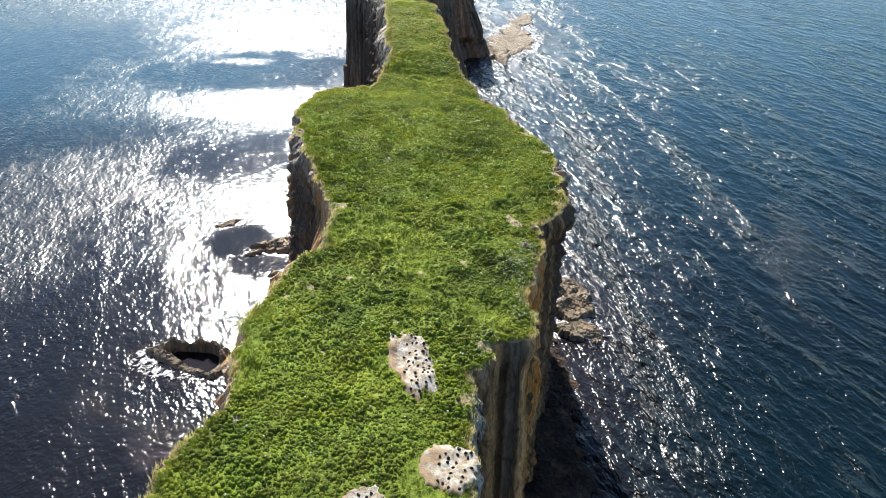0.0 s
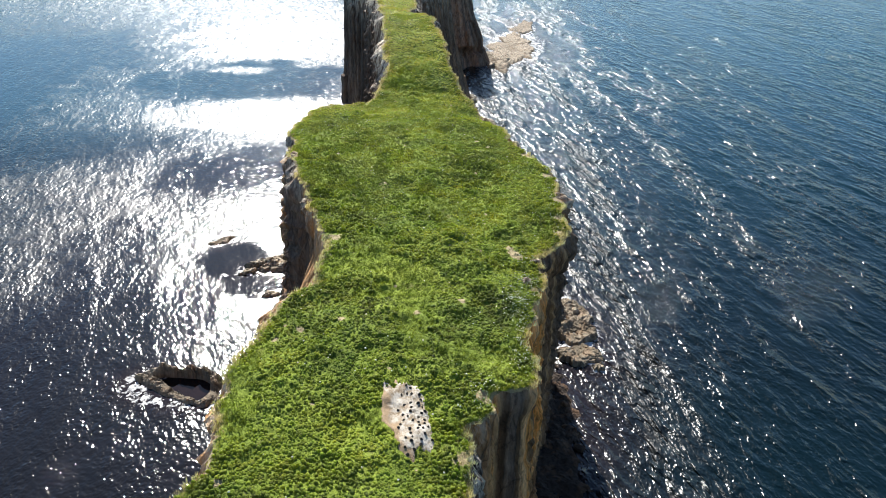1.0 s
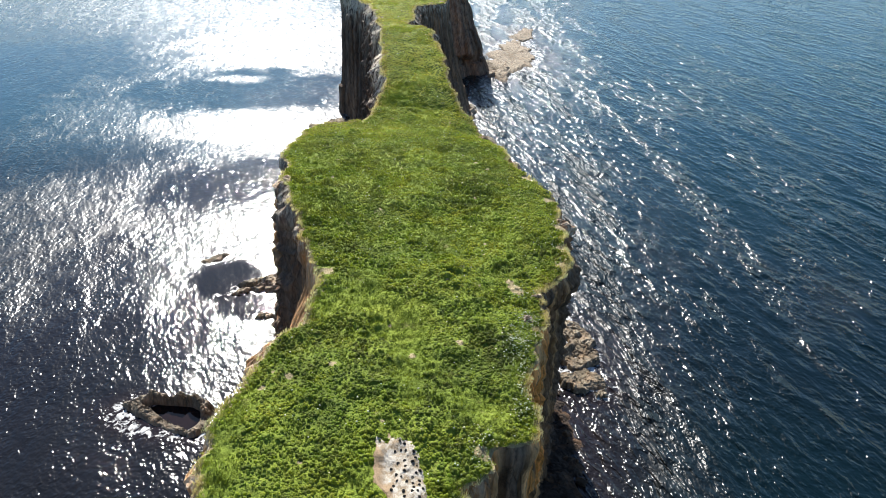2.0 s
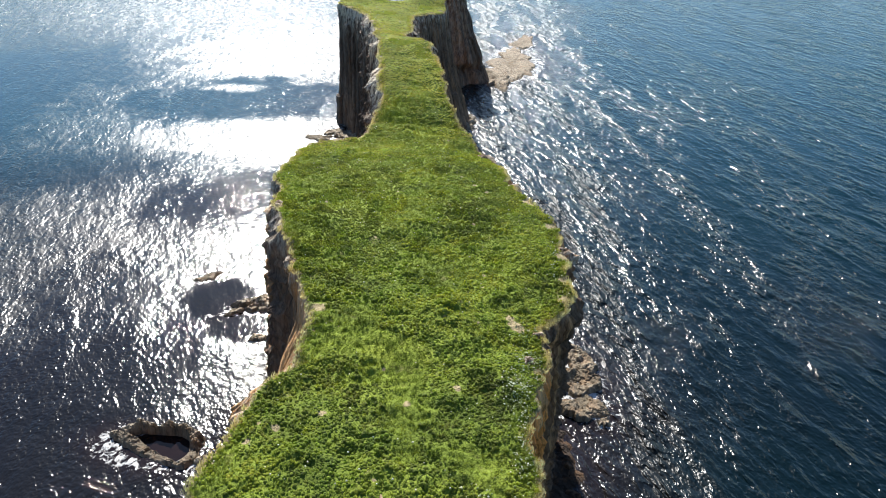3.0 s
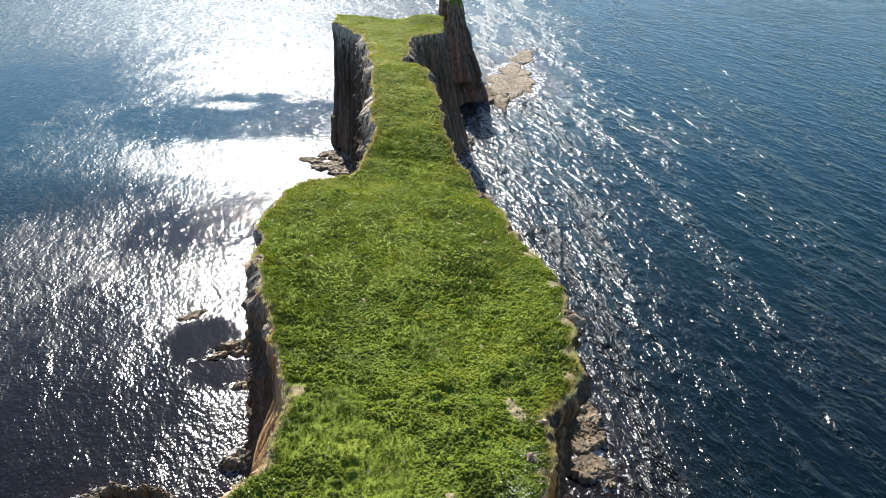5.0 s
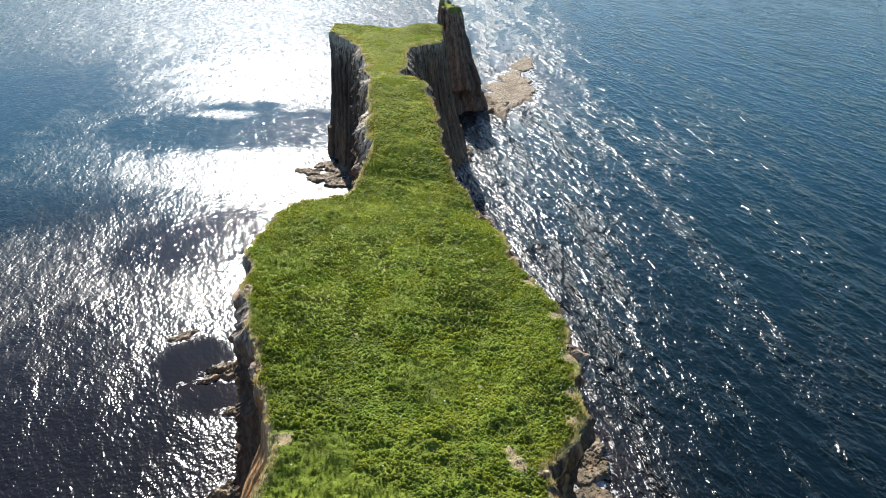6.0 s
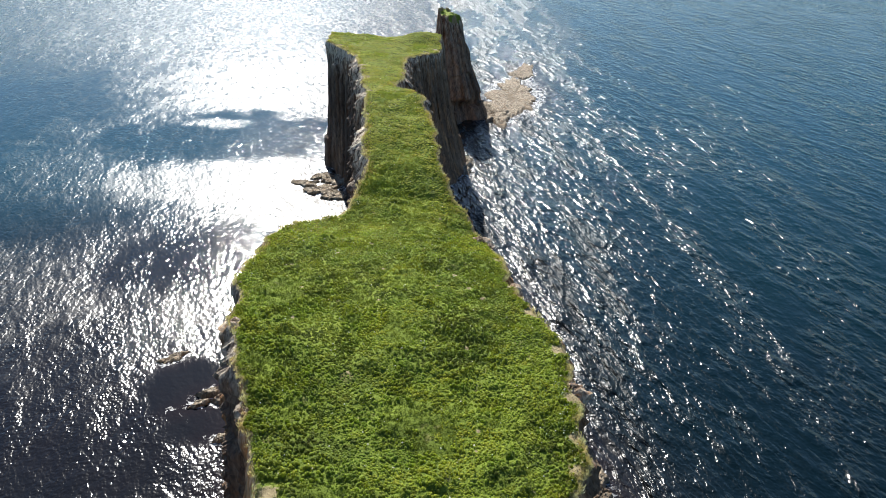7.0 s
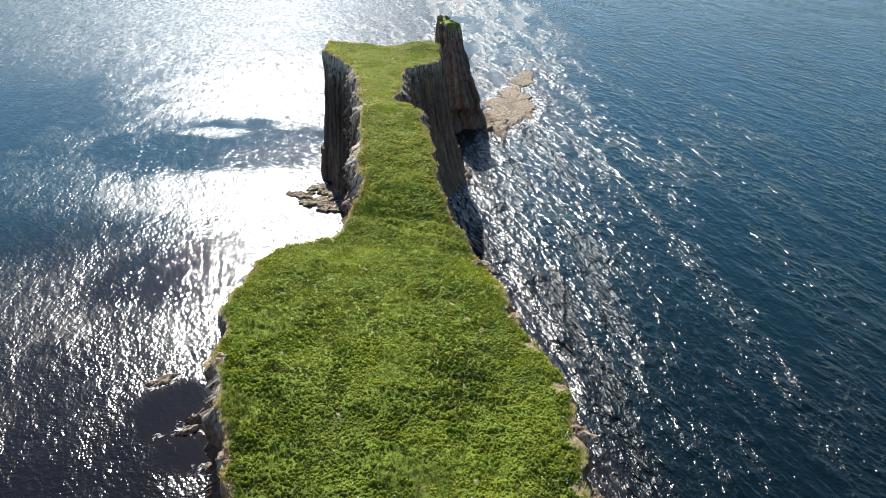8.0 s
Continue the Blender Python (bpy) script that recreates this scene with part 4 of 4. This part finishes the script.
def dark_growth(x, y):
    """Lusher, darker growth in some places: x, y, half sizes."""
    t = 0.0
    for px, py, sx, sy in ((11.2, 82.5, 2.6, 1.8), (14.5, 85, 2.0, 1.6), (9, 66, 2.0, 3.0), (-8, 86, 3.5, 1.6), (5, 100, 4, 1.4), (-3, 115, 5, 1.5), (-12, 104, 3, 1.6), (-3.5, 157, 1.8, 1.2), (-1, 72, 3, 1.2)):
        t = np.maximum(t, 0.38 * np.exp(-((x - px) / sx) ** 2 - ((y - py) / sy) ** 2))
    return t


DOMES = [leaf_dome(40 + k, 0, 5) for k in range(4)] + [leaf_dome(50 + k, 3, 4) for k in range(4)]
x, y, off = on_turf(96000, 5, 0.45)
zone = fbm(x / 5.5, y / 7, 8.0, 4, 0.6)
g = np.random.default_rng(6)
keep = (zone + g.normal(0, 0.1, len(x)) > -0.5) & (g.random(len(x)) < 1 - 0.25 * ramp(y, 130, 170) - 0.45 * ramp(y + 6 * zone, 126, 138) * (1 - ramp(y + 6 * zone, 148, 158)))
x, y, off, zone = x[keep], y[keep], off[keep], zone[keep]
lush = ramp(fbm(x / 3.4, y / 4.2, 60.0, 4, 0.6), 0.1, 0.3)
pale = ramp(fbm(x / 4.5, y / 5.5, 50.0, 4, 0.6), 0.08, 0.3)
size = (0.2 + 0.26 * g.random(len(x)) ** 2.2 + 0.16 * lush * g.random(len(x))) * (1 + 0.3 * ramp(y, 130, 170))
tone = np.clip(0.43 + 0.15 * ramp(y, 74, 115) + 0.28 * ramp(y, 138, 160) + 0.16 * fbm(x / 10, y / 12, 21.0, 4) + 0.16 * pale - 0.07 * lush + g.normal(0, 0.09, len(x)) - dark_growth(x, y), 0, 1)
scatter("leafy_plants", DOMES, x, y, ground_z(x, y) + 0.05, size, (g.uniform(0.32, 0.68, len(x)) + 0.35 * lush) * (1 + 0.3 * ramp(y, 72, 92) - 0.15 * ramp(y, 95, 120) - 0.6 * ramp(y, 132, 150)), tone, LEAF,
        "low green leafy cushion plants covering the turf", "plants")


def grass_tuft(seed, blades=6):
    g = np.random.default_rng(seed)
    pts, tris = [], []
    for k in range(blades):
        a, r = g.uniform(0, 2 * math.pi), g.uniform(0, 0.4)
        c = np.array([math.cos(a) * r, math.sin(a) * r, 0])
        lean = np.array([math.cos(a), math.sin(a), 0]) * g.uniform(0.1, 0.4)
        w = np.array([-math.sin(a + 0.7), math.cos(a + 0.7), 0]) * g.uniform(0.05, 0.1)
        base = len(pts)
        pts += [c - w, c + w, c + lean + np.array([0, 0, g.uniform(0.5, 1.0)])]
        tris.append([base, base + 1, base + 2])
    return np.array(pts), np.array(tris)


TUFTS = [grass_tuft(70 + k) for k in range(8)]
x, y, off = on_turf(119000, 9, 0.15)
g = np.random.default_rng(10)
zone = fbm(x / 5.5, y / 7, 8.0, 4, 0.6)
keep = (zone < -0.46) | ((y > 128) & (y < 152) & (g.random(len(x)) < 0.5)) | (off < 1.2) | (g.random(len(x)) < 0.3)
x, y, off, zone = x[keep], y[keep], off[keep], zone[keep]
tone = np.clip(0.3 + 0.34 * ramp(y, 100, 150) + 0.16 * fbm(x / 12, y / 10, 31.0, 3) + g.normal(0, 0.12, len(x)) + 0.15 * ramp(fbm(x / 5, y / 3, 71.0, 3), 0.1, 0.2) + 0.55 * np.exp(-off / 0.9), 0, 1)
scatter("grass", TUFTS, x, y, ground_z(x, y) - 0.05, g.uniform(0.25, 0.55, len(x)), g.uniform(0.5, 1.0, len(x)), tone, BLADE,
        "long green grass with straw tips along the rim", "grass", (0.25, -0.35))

# dry grass hanging over the rims
g = np.random.default_rng(81)
tx_, ty_, tone_ = [], [], []
for ex, ey, sign, n, start, end in ((rx, ry, -1, 8500, 26, 250), (lx, ly, 1, 6000, 26, 250), (rx, ry, -1, 5200, 72, 106)):
    nx, ny = outward(ex, ey, sign)
    low, high = np.searchsorted(np.maximum.accumulate(ey), (start, end))
    i = g.integers(low, high, n)
    patchy = fbm(ey[i] / 3.0, sign * 3.0, 90.0, 3)
    wide = 1 + (1.6 * np.exp(-((ey[i] - 86) / 10) ** 2) if sign < 0 else 0)
    back = 0.25 - wide * (1.1 + 0.9 * np.clip(patchy, -0.5, 1)) * g.random(n) ** 1.3
    keep = g.random(n) < 0.55 + 0.9 * patchy
    tx_.append((ex[i] + nx[i] * back)[keep])
    ty_.append((ey[i] + ny[i] * back)[keep])
    tone_.append((0.72 + 0.2 * g.normal(0, 1, n) + 0.3 * np.exp(back))[keep])
x, y, tone = np.concatenate(tx_), np.concatenate(ty_), np.clip(np.concatenate(tone_), 0.3, 1)
scatter("dry_grass", TUFTS, x, y, ground_z(x, y) - 0.42, g.uniform(0.35, 0.7, len(x)), g.uniform(0.7, 1.2, len(x)), tone, STRAW,
        "pale dry grass tussocks hanging over the cliff rim", "grass")

# pale-leaved flowering plants along the seaward rim
FLOWERS = [leaf_dome(90 + k, 4, 5) for k in range(4)]
g = np.random.default_rng(12)
fx, fy = [], []
for cx, cy, sx, sy, n in ((5.8, 51.4, 1.3, 1.6, 110), (10.0, 57.5, 0.9, 2.2, 110), (11.0, 62, 0.7, 2.0, 110), (10.6, 66.5, 1.0, 1.8, 190), (12.4, 71.5, 0.9, 1.5, 110), (12.6, 77, 0.9, 0.8, 40), (18.5, 92, 0.9, 7, 90)):
    fx.append(cx + g.normal(0, sx, n))
    fy.append(cy + g.normal(0, sy, n))
x, y = np.concatenate(fx), np.concatenate(fy)
order = np.argsort(ry)
inside = x < np.interp(y, ry[order], rx[order]) - 0.4
x, y = x[inside], y[inside]
flower_tone = g.random(len(x)) ** 1.3
mx, my, _ = on_turf(520, 33, 1.0)
x, y, flower_tone = np.concatenate([x, mx]), np.concatenate([y, my]), np.concatenate([flower_tone, np.ones(len(mx))])
scatter("flowering_plants", FLOWERS, x, y, ground_z(x, y) + 0.25, g.uniform(0.1, 0.22, len(x)), np.full(len(x), 0.7), flower_tone, PETAL,
        "small white flowering plants along the cliff rim", "flowers")
